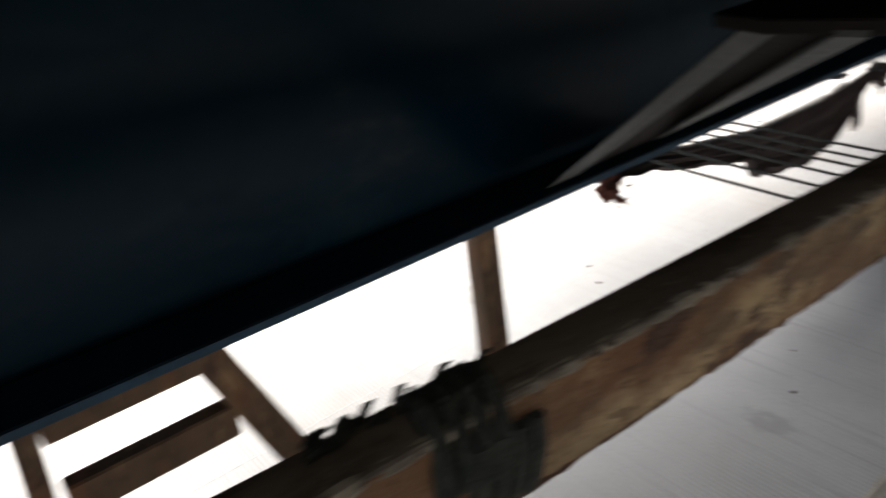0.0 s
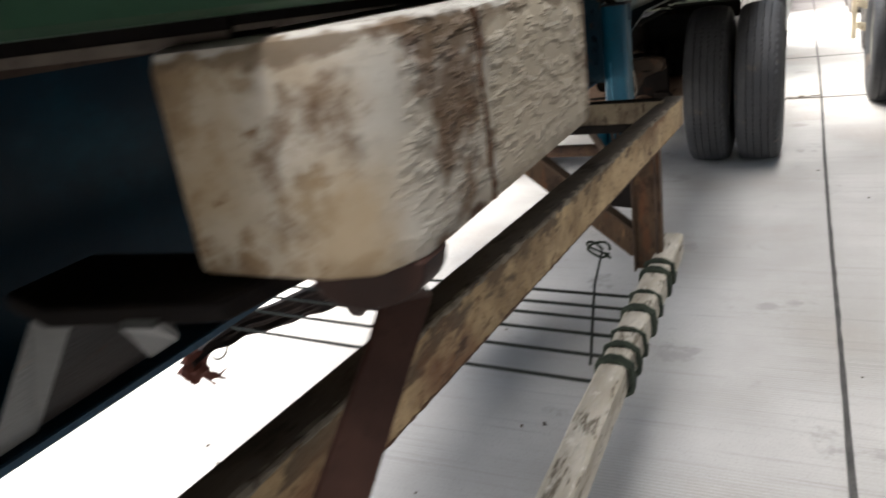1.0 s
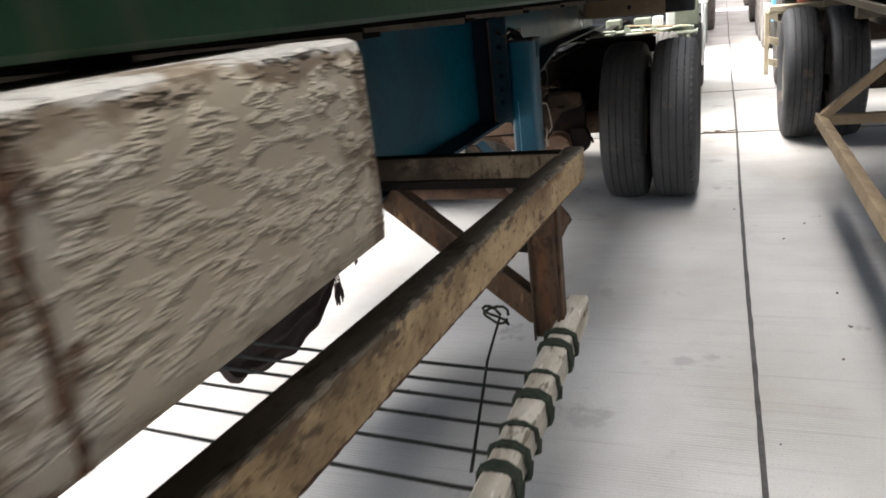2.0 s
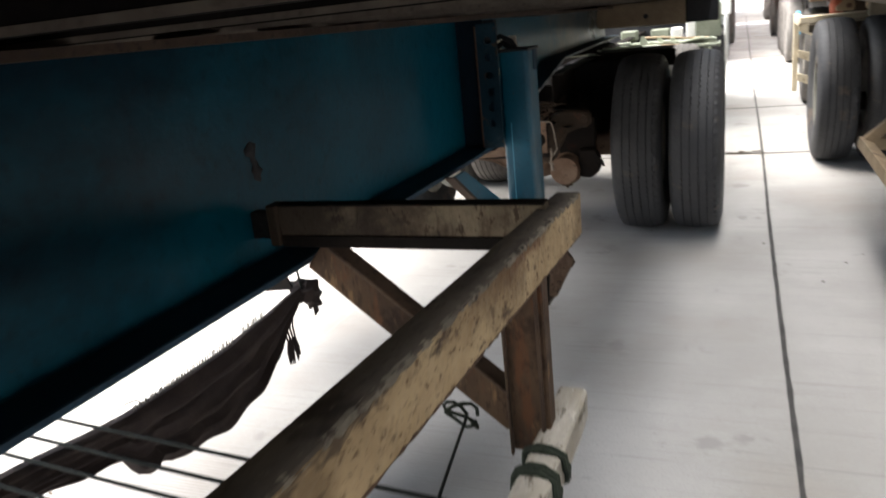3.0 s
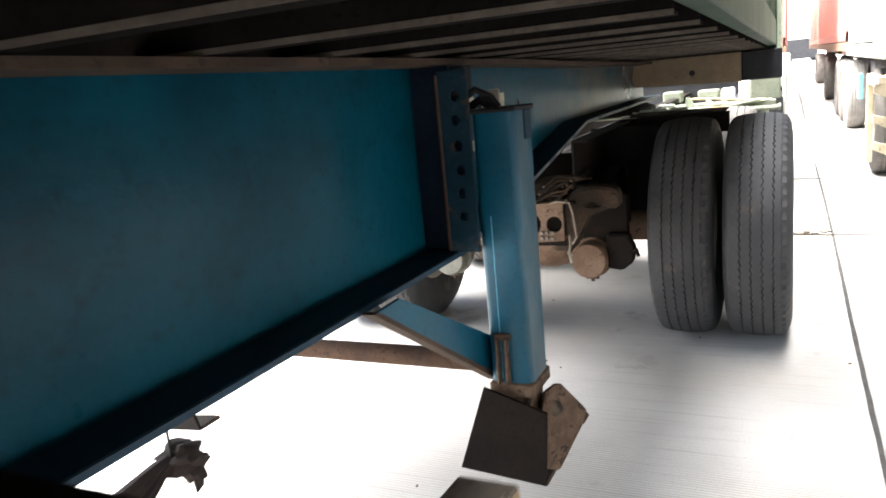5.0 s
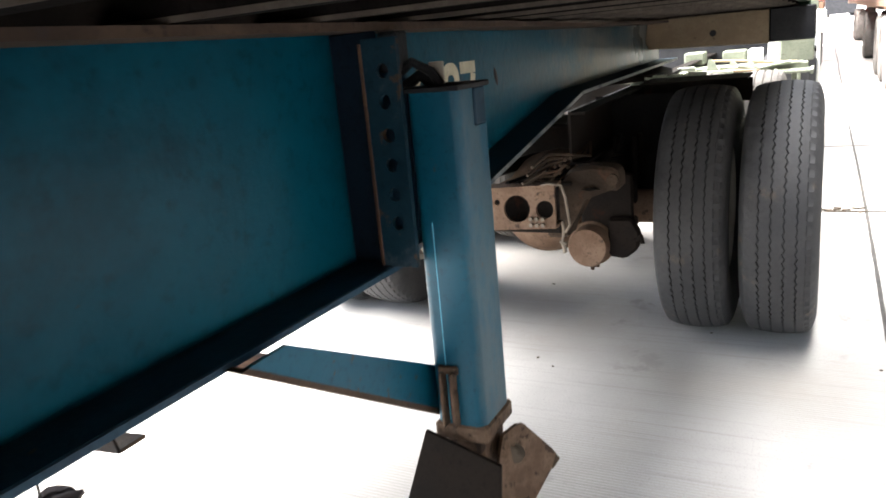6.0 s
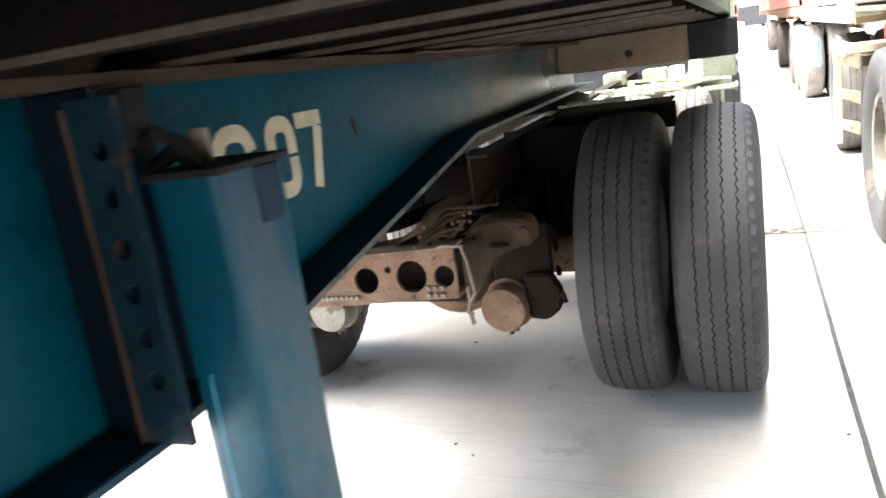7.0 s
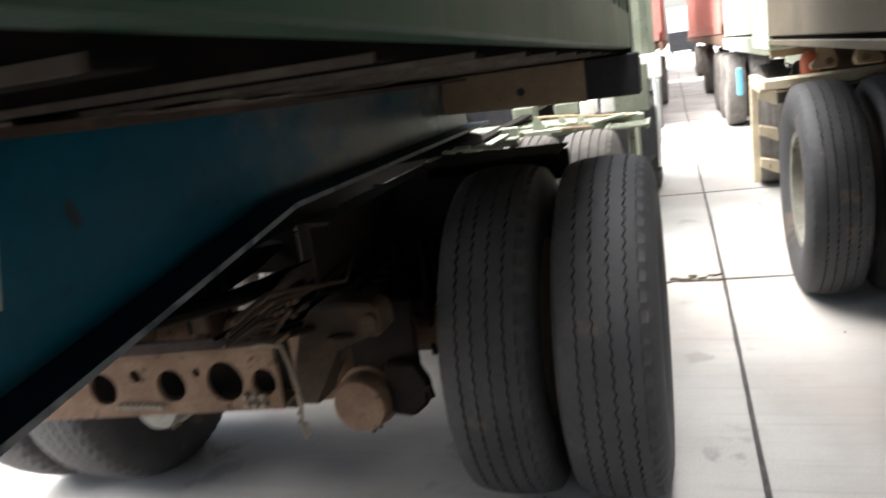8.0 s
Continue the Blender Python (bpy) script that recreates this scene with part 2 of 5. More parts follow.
layer(M_TANK, (0.07, 0.035, 0.02), 28, 0.60, 0.72, 2, 1.331, 1.404, 0.10, (1, 0.7, 1), 0.85)
layer(M_TANK, (0.10, 0.05, 0.025), 30, 0.62, 0.74, 0, -0.114, -0.145, 0.2)
layer(M_TANK, (0.13, 0.07, 0.035), 34, 0.64, 0.76, 1, 1.075, 1.135, 0.18)
layer(M_TANK, (0.40, 0.295, 0.175), 8, 0.52, 0.92, 1, 0.729, 0.694, 0.32, strength=0.85)
layer(M_TANK, (0.17, 0.09, 0.035), 34, 0.74, 0.82, 1, 0.759, 0.698, 0.13, strength=0.9)


def rough_along(m, axis, a0, a1):
    """Let a material's relief grow along an axis: smooth before a0, full after a1."""
    n, l = m.node_tree.nodes, m.node_tree.links
    co = n.new("ShaderNodeTexCoord")
    sep = n.new("ShaderNodeSeparateXYZ")
    l.new(co.outputs["Object"], sep.inputs[0])
    g = n.new("ShaderNodeMapRange")
    g.inputs["From Min"].default_value, g.inputs["From Max"].default_value = a0, a1
    g.inputs["To Min"].default_value, g.inputs["To Max"].default_value = 0.08, 1.0
    l.new(sep.outputs[axis], g.inputs["Value"])
    for b in [k for k in n if k.type == 'BUMP']:
        flakes = n.new("ShaderNodeMapRange")
        flakes.interpolation_type = 'SMOOTHSTEP'
        flakes.inputs["From Min"].default_value, flakes.inputs["From Max"].default_value = 0.45, 0.72
        l.new(b.inputs["Height"].links[0].from_socket, flakes.inputs["Value"])
        l.new(flakes.outputs[0], b.inputs["Height"])
        l.new(g.outputs[0], b.inputs["Strength"])


layer(M_TANK, (0.52, 0.45, 0.34), 5, 0.74, 0.92, 1, 0.84, 0.865, 0.42, strength=0.92)
layer(M_TANK, (0.13, 0.07, 0.032), 9, 0.62, 0.72, 1, 0.92, 0.80, 0.11, (1, 0.9, 1), 0.85)
layer(M_TANK, (0.28, 0.18, 0.10), 5, 0.56, 0.74, strength=0.3)
layer(M_TANK, (0.15, 0.105, 0.065), 16, 0.78, 0.90, 2, 1.370, 1.405, 0.42, (1, 0.8, 1.2), 0.8)
layer(M_TANK, (0.17, 0.12, 0.075), 18, 0.78, 0.92, 1, 1.095, 1.13, 0.42, (1, 1, 0.8), 0.8)
layer(M_TANK, (0.58, 0.555, 0.50), 14, 0.70, 0.80, 2, 1.398, 1.413, 0.30, strength=0.8)
rough_along(M_TANK, 1, 0.71, 0.78)
M_TANKEDGE = surface("rust_seam", (0.06, 0.03, 0.016), (0.13, 0.07, 0.04), 0.85, scale=40, fine=160, bump=0.5)
M_STRAP = surface("brown_strap_steel", (0.030, 0.013, 0.009), (0.05, 0.022, 0.015), 0.6, scale=12, fine=90, bump=0.15)
M_WOOD = surface("weathered_grey_timber", (0.54, 0.50, 0.43), (0.40, 0.355, 0.285), 0.85, scale=10, fine=60, bump=0.5, spots=(0.13, 0.105, 0.075), spot_size=14, spot_cut=0.63, stretch=(2.0, 0.5, 2.0))
layer(M_WOOD, (0.10, 0.08, 0.055), 30, 0.55, 0.64, strength=0.85, stretch=(1.5, 0.3, 1.5))
layer(M_WOOD, (0.70, 0.67, 0.60), 45, 0.60, 0.66, strength=0.7, stretch=(1.2, 0.5, 1.2))
M_ROPE = surface("dark_green_rope", (0.026, 0.034, 0.024), (0.045, 0.054, 0.038), 0.9, scale=50, fine=260, bump=0.5)
M_ROPEB = surface("blackish_rope", (0.02, 0.024, 0.02), (0.04, 0.042, 0.035), 0.9, scale=50, fine=260, bump=0.5)
M_CLOTH = surface("dark_brown_cloth", (0.035, 0.025, 0.024), (0.06, 0.045, 0.04), 0.95, scale=8, fine=240, bump=0.3)
M_TUFT = surface("reddish_brown_cloth", (0.075, 0.022, 0.015), (0.11, 0.035, 0.024), 0.95, scale=30, fine=200, bump=0.4)
M_FRINGE = surface("pale_fringe", (0.20, 0.19, 0.17), (0.30, 0.28, 0.25), 0.95, scale=30, fine=200)
M_GREEN = surface("green_container_paint", (0.012, 0.042, 0.021), (0.018, 0.055, 0.029), 0.5, scale=3, fine=60, bump=0.06, spots=(0.065, 0.06, 0.042), spot_size=7, spot_cut=0.66, streak=(0.034, 0.053, 0.034))
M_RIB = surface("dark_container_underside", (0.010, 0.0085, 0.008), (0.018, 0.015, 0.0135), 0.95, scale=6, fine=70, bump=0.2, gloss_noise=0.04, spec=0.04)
M_RIBEDGE = surface("pale_rib_edge", (0.10, 0.08, 0.066), (0.15, 0.125, 0.10), 0.7, scale=14, fine=90, bump=0.2)
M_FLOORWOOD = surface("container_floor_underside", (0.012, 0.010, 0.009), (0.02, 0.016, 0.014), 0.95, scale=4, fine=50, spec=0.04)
M_TYRE = surface("tyre_rubber", (0.030, 0.0305, 0.033), (0.046, 0.0455, 0.047), 0.7, scale=7, fine=70, bump=0.15, spots=(0.085, 0.068, 0.055), spot_size=5, spot_cut=0.585, spec=0.4)
M_TYREDUST = surface("dusty_tyre_rubber", (0.13, 0.12, 0.11), (0.19, 0.175, 0.16), 0.9, scale=7, fine=70, bump=0.1)
M_RIM = surface("pale_wheel_rim", (0.50, 0.46, 0.39), (0.38, 0.33, 0.27), 0.6, scale=8, fine=80, spots=(0.14, 0.10, 0.07), spot_size=10, spot_cut=0.6)
M_RIMGREY = surface("mud_grey_rim", (0.12, 0.12, 0.10), (0.19, 0.18, 0.155), 0.75, scale=8, fine=80, bump=0.2, spots=(0.08, 0.065, 0.05), spot_size=10, spot_cut=0.58)
M_DUST = surface("dust_coated_axle", (0.14, 0.086, 0.057), (0.205, 0.138, 0.097), 0.9, scale=8, fine=90, bump=0.25, spots=(0.06, 0.04, 0.03), spot_size=14, spot_cut=0.6, spec=0.2)
M_DUSTDARK = surface("oily_brown_steel", (0.034, 0.023, 0.015), (0.066, 0.043, 0.028), 0.8, scale=9, fine=90, bump=0.4, spots=(0.07, 0.035, 0.02), spot_size=13, spot_cut=0.6)
# oily grime black, used as well where shade is painted into hollows
M_GRIMESHADE = surface("black_grime_and_shade", (0.010, 0.0080, 0.0072), (0.017, 0.0128, 0.0106), 0.8, scale=8, fine=80, bump=0.2, spots=(0.03, 0.013, 0.008), spot_size=9, spot_cut=0.64, spec=0.1)
M_MATTBLACK = surface("matt_black", (0.012, 0.012, 0.0125), (0.019, 0.018, 0.0175), 0.95, scale=9, fine=80, spec=0.05)
M_BLACK = surface("black_steel", (0.018, 0.018, 0.02), (0.03, 0.03, 0.032), 0.6, scale=8, fine=80)
M_PALEGREEN = surface("pale_green_tractor_paint", (0.42, 0.46, 0.36), (0.52, 0.55, 0.45), 0.5, scale=6, fine=70, spots=(0.2, 0.18, 0.13), spot_size=12, spot_cut=0.64)
# pale green paint again, darkened to carry the shade on deck and cab
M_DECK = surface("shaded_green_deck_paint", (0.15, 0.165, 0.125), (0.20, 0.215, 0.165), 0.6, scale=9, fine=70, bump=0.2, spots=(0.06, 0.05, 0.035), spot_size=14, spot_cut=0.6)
M_WHITE = surface("white_vehicle_paint", (0.72, 0.72, 0.70), (0.62, 0.61, 0.58), 0.45, scale=4, fine=60, spots=(0.3, 0.27, 0.22), spot_size=9, spot_cut=0.68)
M_TAN = surface("cream_bolster_paint", (0.35, 0.265, 0.17), (0.27, 0.20, 0.13), 0.65, scale=8, fine=80, bump=0.2, spots=(0.10, 0.07, 0.05), spot_size=16, spot_cut=0.64)
M_RED = surface("red_container_paint", (0.42, 0.17, 0.14), (0.48, 0.23, 0.19), 0.55, scale=2, fine=40, streak=(0.38, 0.15, 0.12))
M_STENCIL = surface("cream_stencil_paint", (0.66, 0.60, 0.44), (0.55, 0.49, 0.35), 0.6, scale=20, fine=90, spots=(0.05, 0.15, 0.22), spot_size=24, spot_cut=0.66)
M_OLIVE = surface("olive_grey_body_paint", (0.105, 0.088, 0.064), (0.14, 0.12, 0.088), 0.65, scale=4, fine=60, spots=(0.06, 0.042, 0.03), spot_size=9, spot_cut=0.62)
M_CREAMBAR = surface("bright_cream_paint", (0.55, 0.48, 0.35), (0.46, 0.39, 0.28), 0.6, scale=8, fine=80, spots=(0.16, 0.11, 0.07), spot_size=14, spot_cut=0.64)
M_SKYBLUE = surface("sky_blue_paint", (0.12, 0.45, 0.66), (0.16, 0.50, 0.70), 0.5, scale=6, fine=60)
M_ORANGE = surface("orange_red_paint", (0.45, 0.13, 0.07), (0.36, 0.09, 0.05), 0.6, scale=8, fine=60)
M_MUDFLAP = surface("grey_brown_flap", (0.20, 0.165, 0.13), (0.27, 0.23, 0.19), 0.85, scale=6, fine=60)
M_GLASS = surface("dark_cab_glass", (0.02, 0.025, 0.03), (0.03, 0.035, 0.04), 0.08, scale=3, fine=30, bump=0.0, gloss_noise=0.02)
M_LEAF = surface("dry_litter", (0.07, 0.055, 0.04), (0.12, 0.09, 0.06), 0.9, scale=30, fine=100)

# ---------------------------------------------------------------- mesh helpers


def finish(bm, name, material, smooth=True):
    bmesh.ops.recalc_face_normals(bm, faces=bm.faces)
    me = bpy.data.meshes.new(name)
    bm.to_mesh(me)
    bm.free()
    me.materials.append(material)
    if smooth:
        for p in me.polygons:
            p.use_smooth = True
        me.set_sharp_from_angle(angle=radians(32))
    return me


def part(name, bm, material, parent=None, label="", smooth=True):
    ob = new(name, finish(bm, name, material, smooth))
    if parent is not None:
        ob.parent = parent
    if label:
        tagged(ob, label)
    return ob


def thing(name, label, category, group="", kind="", m=None):
    ob = new(name)
    ob.empty_display_size = 0.1
    if m is not None:
        ob.matrix_basis = m
    return tagged(ob, label, category, group, kind)


def B():
    return bmesh.new()


def box(bm, x0, x1, y0, y1, z0, z1, bevel=0.004):
    vs = [bm.verts.new((x, y, z)) for x in (x0, x1) for y in (y0, y1) for z in (z0, z1)]
    fs = [bm.faces.new([vs[i] for i in f]) for f in ((0, 1, 3, 2), (4, 6, 7, 5), (0, 4, 5, 1), (2, 3, 7, 6), (0, 2, 6, 4), (1, 5, 7, 3))]
    if bevel:
        es = list({e for f in fs for e in f.edges})
        bmesh.ops.bevel(bm, geom=es, offset=bevel, segments=1, affect='EDGES', profile=0.5)
    return bm


def obox(bm, centre, size, rot=(0, 0, 0), bevel=0.003):
    """Box of a given size turned by degrees about its centre."""
    t = B()
    box(t, -size[0] / 2, size[0] / 2, -size[1] / 2, size[1] / 2, -size[2] / 2, size[2] / 2, bevel)
    bmesh.ops.transform(t, matrix=pose(*centre, *rot), verts=t.verts)
    join(bm, t)
    return bm


def join(bm, other):
    me = bpy.data.meshes.new("tmp")
    other.to_mesh(me)
    other.free()
    bm.from_mesh(me)
    bpy.data.meshes.remove(me)


def prism(bm, poly, axis, a, b, bevel=0.0):
    """Extrude a polygon given in the two other axes along an axis from a to b."""
    def v(p, q):
        c = list(p)
        c.insert(axis, q)
        return bm.verts.new(c)
    lo, hi = [v(p, a) for p in poly], [v(p, b) for p in poly]
    n = len(poly)
    fs = [bm.faces.new(lo), bm.faces.new(hi)]
    for i in range(n):
        fs.append(bm.faces.new((lo[i], lo[(i + 1) % n], hi[(i + 1) % n], hi[i])))
    if bevel:
        es = list({e for f in fs for e in f.edges})
        bmesh.ops.bevel(bm, geom=es, offset=bevel, segments=1, affect='EDGES')
    return bm


def rod(bm, pts, r, n=8, flat=None, cap=True):
    """Sweep a ring along points. r: a radius or a list of radii."""
    pts = [Vector(p) for p in pts]
    rings = []
    up = None
    for i, p in enumerate(pts):
        d = (pts[min(i + 1, len(pts) - 1)] - pts[max(i - 1, 0)]).normalized()
        if up is None:
            up = Vector((0, 0, 1)) if abs(d.z) < 0.9 else Vector((1, 0, 0))
        side = d.cross(up).normalized()
        up = side.cross(d).normalized()
        rr = r[i] if isinstance(r, (list, tuple)) else r
        rings.append([bm.verts.new(p + side * rr * math.cos(2 * math.pi * k / n) + up * rr * math.sin(2 * math.pi * k / n) * (flat or 1)) for k in range(n)])
    for a, b in zip(rings, rings[1:]):
        for k in range(n):
            bm.faces.new((a[k], a[(k + 1) % n], b[(k + 1) % n], b[k]))
    if cap:
        bm.faces.new(rings[0])
        bm.faces.new(rings[-1])
    return bm


def lathe(bm, profile, centre, axis=0, n=32):
    """Turn (along, radius) pairs about an axis through centre."""
    c = Vector(centre)
    rings = []
    for a, r in profile:
        ring = []
        for k in range(n):
            t = 2 * math.pi * k / n
            o = [r * math.cos(t), r * math.sin(t)]
            o.insert(axis, a)
            ring.append(bm.verts.new(c + Vector(o)))
        rings.append(ring)
    for a, b in zip(rings, rings[1:]):
        for k in range(n):
            bm.faces.new((a[k], a[(k + 1) % n], b[(k + 1) % n], b[k]))
    bm.faces.new(rings[0])
    bm.faces.new(rings[-1])
    return bm


def holed_plate(bm, u0, u1, v0, v1, holes, thick, place):
    """Plate with round holes. holes: (u, v, r), one after the other along u. place maps (u, v, w) to the world."""
    cuts = [u0]
    for i, (u, v, r) in enumerate(holes[:-1]):
        cuts.append((u + r + holes[i + 1][0] - holes[i + 1][2]) / 2)
    cuts.append(u1)
    for (u, v, r), a, b in zip(holes, cuts, cuts[1:]):
        n = 16
        outer, inner = [], []
        for k in range(n):
            t = 2 * math.pi * (k + 0.5) / n
            c, s = math.cos(t), math.sin(t)
            inner.append((u + r * c, v + r * s))
            f = min((b - u if c > 0 else u - a) / max(abs(c), 1e-6), (v1 - v if s > 0 else v - v0) / max(abs(s), 1e-6))
            outer.append((u + f * c, v + f * s))
        for cu in (a, b):
            for cv in (v0, v1):
                ang = math.atan2(cv - v, cu - u)
                k = round(ang / (2 * math.pi / n) - 0.5) % n
                outer[k] = (cu, cv)
        ov = [[bm.verts.new(place(p[0], p[1], w)) for p in outer] for w in (0, thick)]
        iv = [[bm.verts.new(place(p[0], p[1], w)) for p in inner] for w in (0, thick)]
        for k in range(n):
            j = (k + 1) % n
            bm.faces.new((ov[0][k], ov[0][j], iv[0][j], iv[0][k]))
            bm.faces.new((ov[1][k], ov[1][j], iv[1][j], iv[1][k]))
            bm.faces.new((iv[0][k], iv[0][j], iv[1][j], iv[1][k]))
            bm.faces.new((ov[0][k], ov[0][j], ov[1][j], ov[1][k]))
    return bm


def bolt(bm, p, axis=1, r=0.012, h=0.012):
    prof = [(0, r), (h, r)]
    return lathe(bm, prof, p, axis, 6)


# ---------------------------------------------------------------- ground
earth = B()
box(earth, -220, 220, -120, 420, -0.6, -0.03, 0)
tagged(part("ground", earth, M_EARTH, None), "wide pale yard ground under the parked trucks", "ground", kind="structure")
JX = 0.349
pavement = thing("pavement", "pale concrete slab pavement with dark sealed joints", "pavement", kind="structure")
sealant = B()
rng = random.Random(4)


def seam(bm, pts, w):
    """Uneven strip of sealant along points on the ground."""
    prev = None
    for i in range(len(pts)):
        p = Vector(pts[i])
        d = (Vector(pts[min(i + 1, len(pts) - 1)]) - Vector(pts[max(i - 1, 0)])).normalized()
        s = Vector((-d.y, d.x, 0)) * w * (0.5 + 0.22 * rng.random())
        off = Vector((-d.y, d.x, 0)) * w * 0.16 * (rng.random() - 0.5)
        row = [bm.verts.new(p + s + off + Vector((0, 0, -0.02))), bm.verts.new(p + s * 0.95 + off + Vector((0, 0, 0.0035))),
               bm.verts.new(p - s * 0.95 + off + Vector((0, 0, 0.0035))), bm.verts.new(p - s + off + Vector((0, 0, -0.02)))]
        if prev:
            for k in range(3):
                bm.faces.new((prev[k], prev[k + 1], row[k + 1], row[k]))
        prev = row


seam(sealant, [(JX + 0.006 * math.sin(y * 0.9), y, 0) for y in [-8 + 0.11 * k for k in range(420)]], 0.015)
for y in (7.90, 10.5):
    seam(sealant, [(x, y + 0.02 * math.sin(x * 1.3), 0) for x in [-3.2 + 0.11 * k for k in range(66)]], 0.012)
for y in (-2.6, 17.0, 23.0, 29.0, 36.0):
    seam(sealant, [(x, y, 0) for x in [-6.8 + 0.12 * k for k in range(120)]], 0.012)
seam(sealant, [(-3.2, y, 0) for y in [-8 + 0.2 * k for k in range(200)]], 0.02)
part("joint_sealant", sealant, M_JOINT, pavement, "dark sealant in the slab joints")
hairline = B()
box(hairline, -1.6415, -1.6385, -2.5, 8.1, -0.01, 0.0006, 0)
part("hairline_joint", hairline, M_HAIR, pavement, "faint hairline joint")
XS = (-10.3, -6.75, -3.2, JX, 3.92, 7.5)
YS = (-12.0, -2.6, 7.90, 10.5, 17.0, 23.0, 29.0, 36.0, 60.0)
for x0, x1 in zip(XS, XS[1:]):
    for y0, y1 in zip(YS, YS[1:]):
        bm = B()
        box(bm, x0 + 0.004, x1 - 0.004, y0 + 0.004, y1 - 0.004, -0.2, 0.0, 0.003)
        part("slab", bm, M_CONC, pavement, smooth=False)

# ---------------------------------------------------------------- the trailer overhead
PIVOT, RAKE = 3.76, -0.0140
TRAILER_POSE = Matrix.Translation((0, PIVOT, 0.064)) @ Matrix.Rotation(RAKE, 4, 'X') @ Matrix.Translation((0, -PIVOT, 0))
CX = -1.13
trailer = thing("semi_trailer", "blue steel semi-trailer chassis, dirty, parked and coupled", "trailer", m=TRAILER_POSE)


def main_beam(sx):
    """One long beam. sx: +1 the near one, -1 the mirrored one."""
    def X(x):
        return x if sx > 0 else 2 * CX - x
    bm = B()
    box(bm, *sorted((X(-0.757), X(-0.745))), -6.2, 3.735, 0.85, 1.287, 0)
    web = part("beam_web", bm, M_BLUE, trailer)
    bm = B()
    box(bm, *sorted((X(-0.80), X(-0.649))), -6.2, 3.74, 0.838, 0.851, 0.002)
    part("bottom_flange", bm, M_NAVY, trailer, "dark grimy lower flange")
    bm = B()
    prism(bm, [(-6.2, 1.286), (4.3, 1.286), (5.0, 1.277), (6.95, 1.277), (6.95, 1.289), (5.0, 1.289), (4.3, 1.300), (-6.2, 1.300)], 0, *sorted((X(-0.80), X(-0.646))))
    part("top_flange", bm, M_EDGE, trailer, "brown rusty upper flange")
    bm = B()
    prism(bm, [(3.735, 0.85), (3.95, 0.872), (5.06, 1.066), (6.95, 1.088), (6.95, 1.278), (5.0, 1.278), (4.3, 1.287), (3.735, 1.287)], 0, *sorted((X(-0.776), X(-0.764))))
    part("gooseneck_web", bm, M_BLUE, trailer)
    bm = B()
    lo = [(3.735, 0.838), (3.95, 0.860), (5.06, 1.054), (6.95, 1.076)]
    hi = [(y, z + 0.012) for y, z in lo]
    prism(bm, lo + hi[::-1], 0, *sorted((X(-0.83), X(-0.665))))
    part("gooseneck_flange", bm, M_NAVY, trailer, "dark sloping lower flange")
    return web


main_beam(1)
main_beam(-1)
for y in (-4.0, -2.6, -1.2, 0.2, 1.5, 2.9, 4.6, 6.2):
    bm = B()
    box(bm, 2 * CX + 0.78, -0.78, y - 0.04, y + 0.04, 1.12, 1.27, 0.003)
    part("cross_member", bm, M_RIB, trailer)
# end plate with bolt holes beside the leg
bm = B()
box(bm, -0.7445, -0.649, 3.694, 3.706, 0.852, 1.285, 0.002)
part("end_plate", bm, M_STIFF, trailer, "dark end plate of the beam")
bm = B()
holed_plate(bm, 0.85, 1.272, -0.668, -0.597, [(z, -0.629, 0.013) for z in (0.935, 0.99, 1.045, 1.10, 1.16, 1.215)], 0.012,
            lambda u, v, w: (v, 3.68 + w, u))
part("bolt_plate", bm, M_PLATE, trailer, "chipped blue plate with a row of bolt holes")
# stencilled number on the gooseneck web: strokes of even width with the stencil's gaps


def stroke(bm, pts, w):
    """Flat painted stroke along (y, z) points on the gooseneck web."""
    prev = None
    for i, p in enumerate(pts):
        a, b = pts[max(i - 1, 0)], pts[min(i + 1, len(pts) - 1)]
        d = Vector((b[0] - a[0], b[1] - a[1])).normalized()
        n = Vector((-d.y, d.x)) * w / 2
        row = [bm.verts.new((x, p[0] + k * n.x, p[1] + k * n.y)) for x, k in ((-0.7638, -1), (-0.7626, -1), (-0.7626, 1), (-0.7638, 1))]
        if prev:
            for k in range(4):
                bm.faces.new((prev[k], prev[(k + 1) % 4], row[(k + 1) % 4], row[k]))
        else:
            bm.faces.new(row)
        prev = row
    bm.faces.new(prev)


def arch(yc, half, z_end, z_top, r):
    """Rounded arch from z_end over z_top and back down; it hangs when z_top lies below."""
    up = 1 if z_top > z_end else -1
    pts = [(yc - half, z_end)]
    for c, a0 in ((-1, 180), (1, 90)):
        for k in range(6):
            a = radians(a0 - 18 * k)
            pts.append((yc + c * (half - r) + r * math.cos(a), z_top - up * r + up * r * math.sin(a)))
    return pts + [(yc + half, z_end)]


STROKE = 0.030
C_TOP = arch(4.093, 0.045, 1.130, 1.194, 0.036)
C_BOTTOM = arch(4.093, 0.045, 1.130, 1.066, 0.036)
for char, strokes in (("C", [C_TOP[::-1][1:] + C_BOTTOM[1:-1] + [(4.138, 1.104)]]), (".", [[(4.158, 1.064), (4.182, 1.064)]]),
                      ("0", [arch(4.234, 0.034, 1.135, 1.194, 0.026), arch(4.234, 0.034, 1.128, 1.070, 0.026)]),
                      ("7", [[(4.292, 1.193), (4.386, 1.193)], [(4.371, 1.177), (4.362, 1.14), (4.342, 1.055)]])):
    bm = B()
    for line in strokes:
        stroke(bm, line, STROKE)
    part("stencil_writing", bm, M_STENCIL, trailer, "worn cream stencilled character on blue steel", smooth=False)
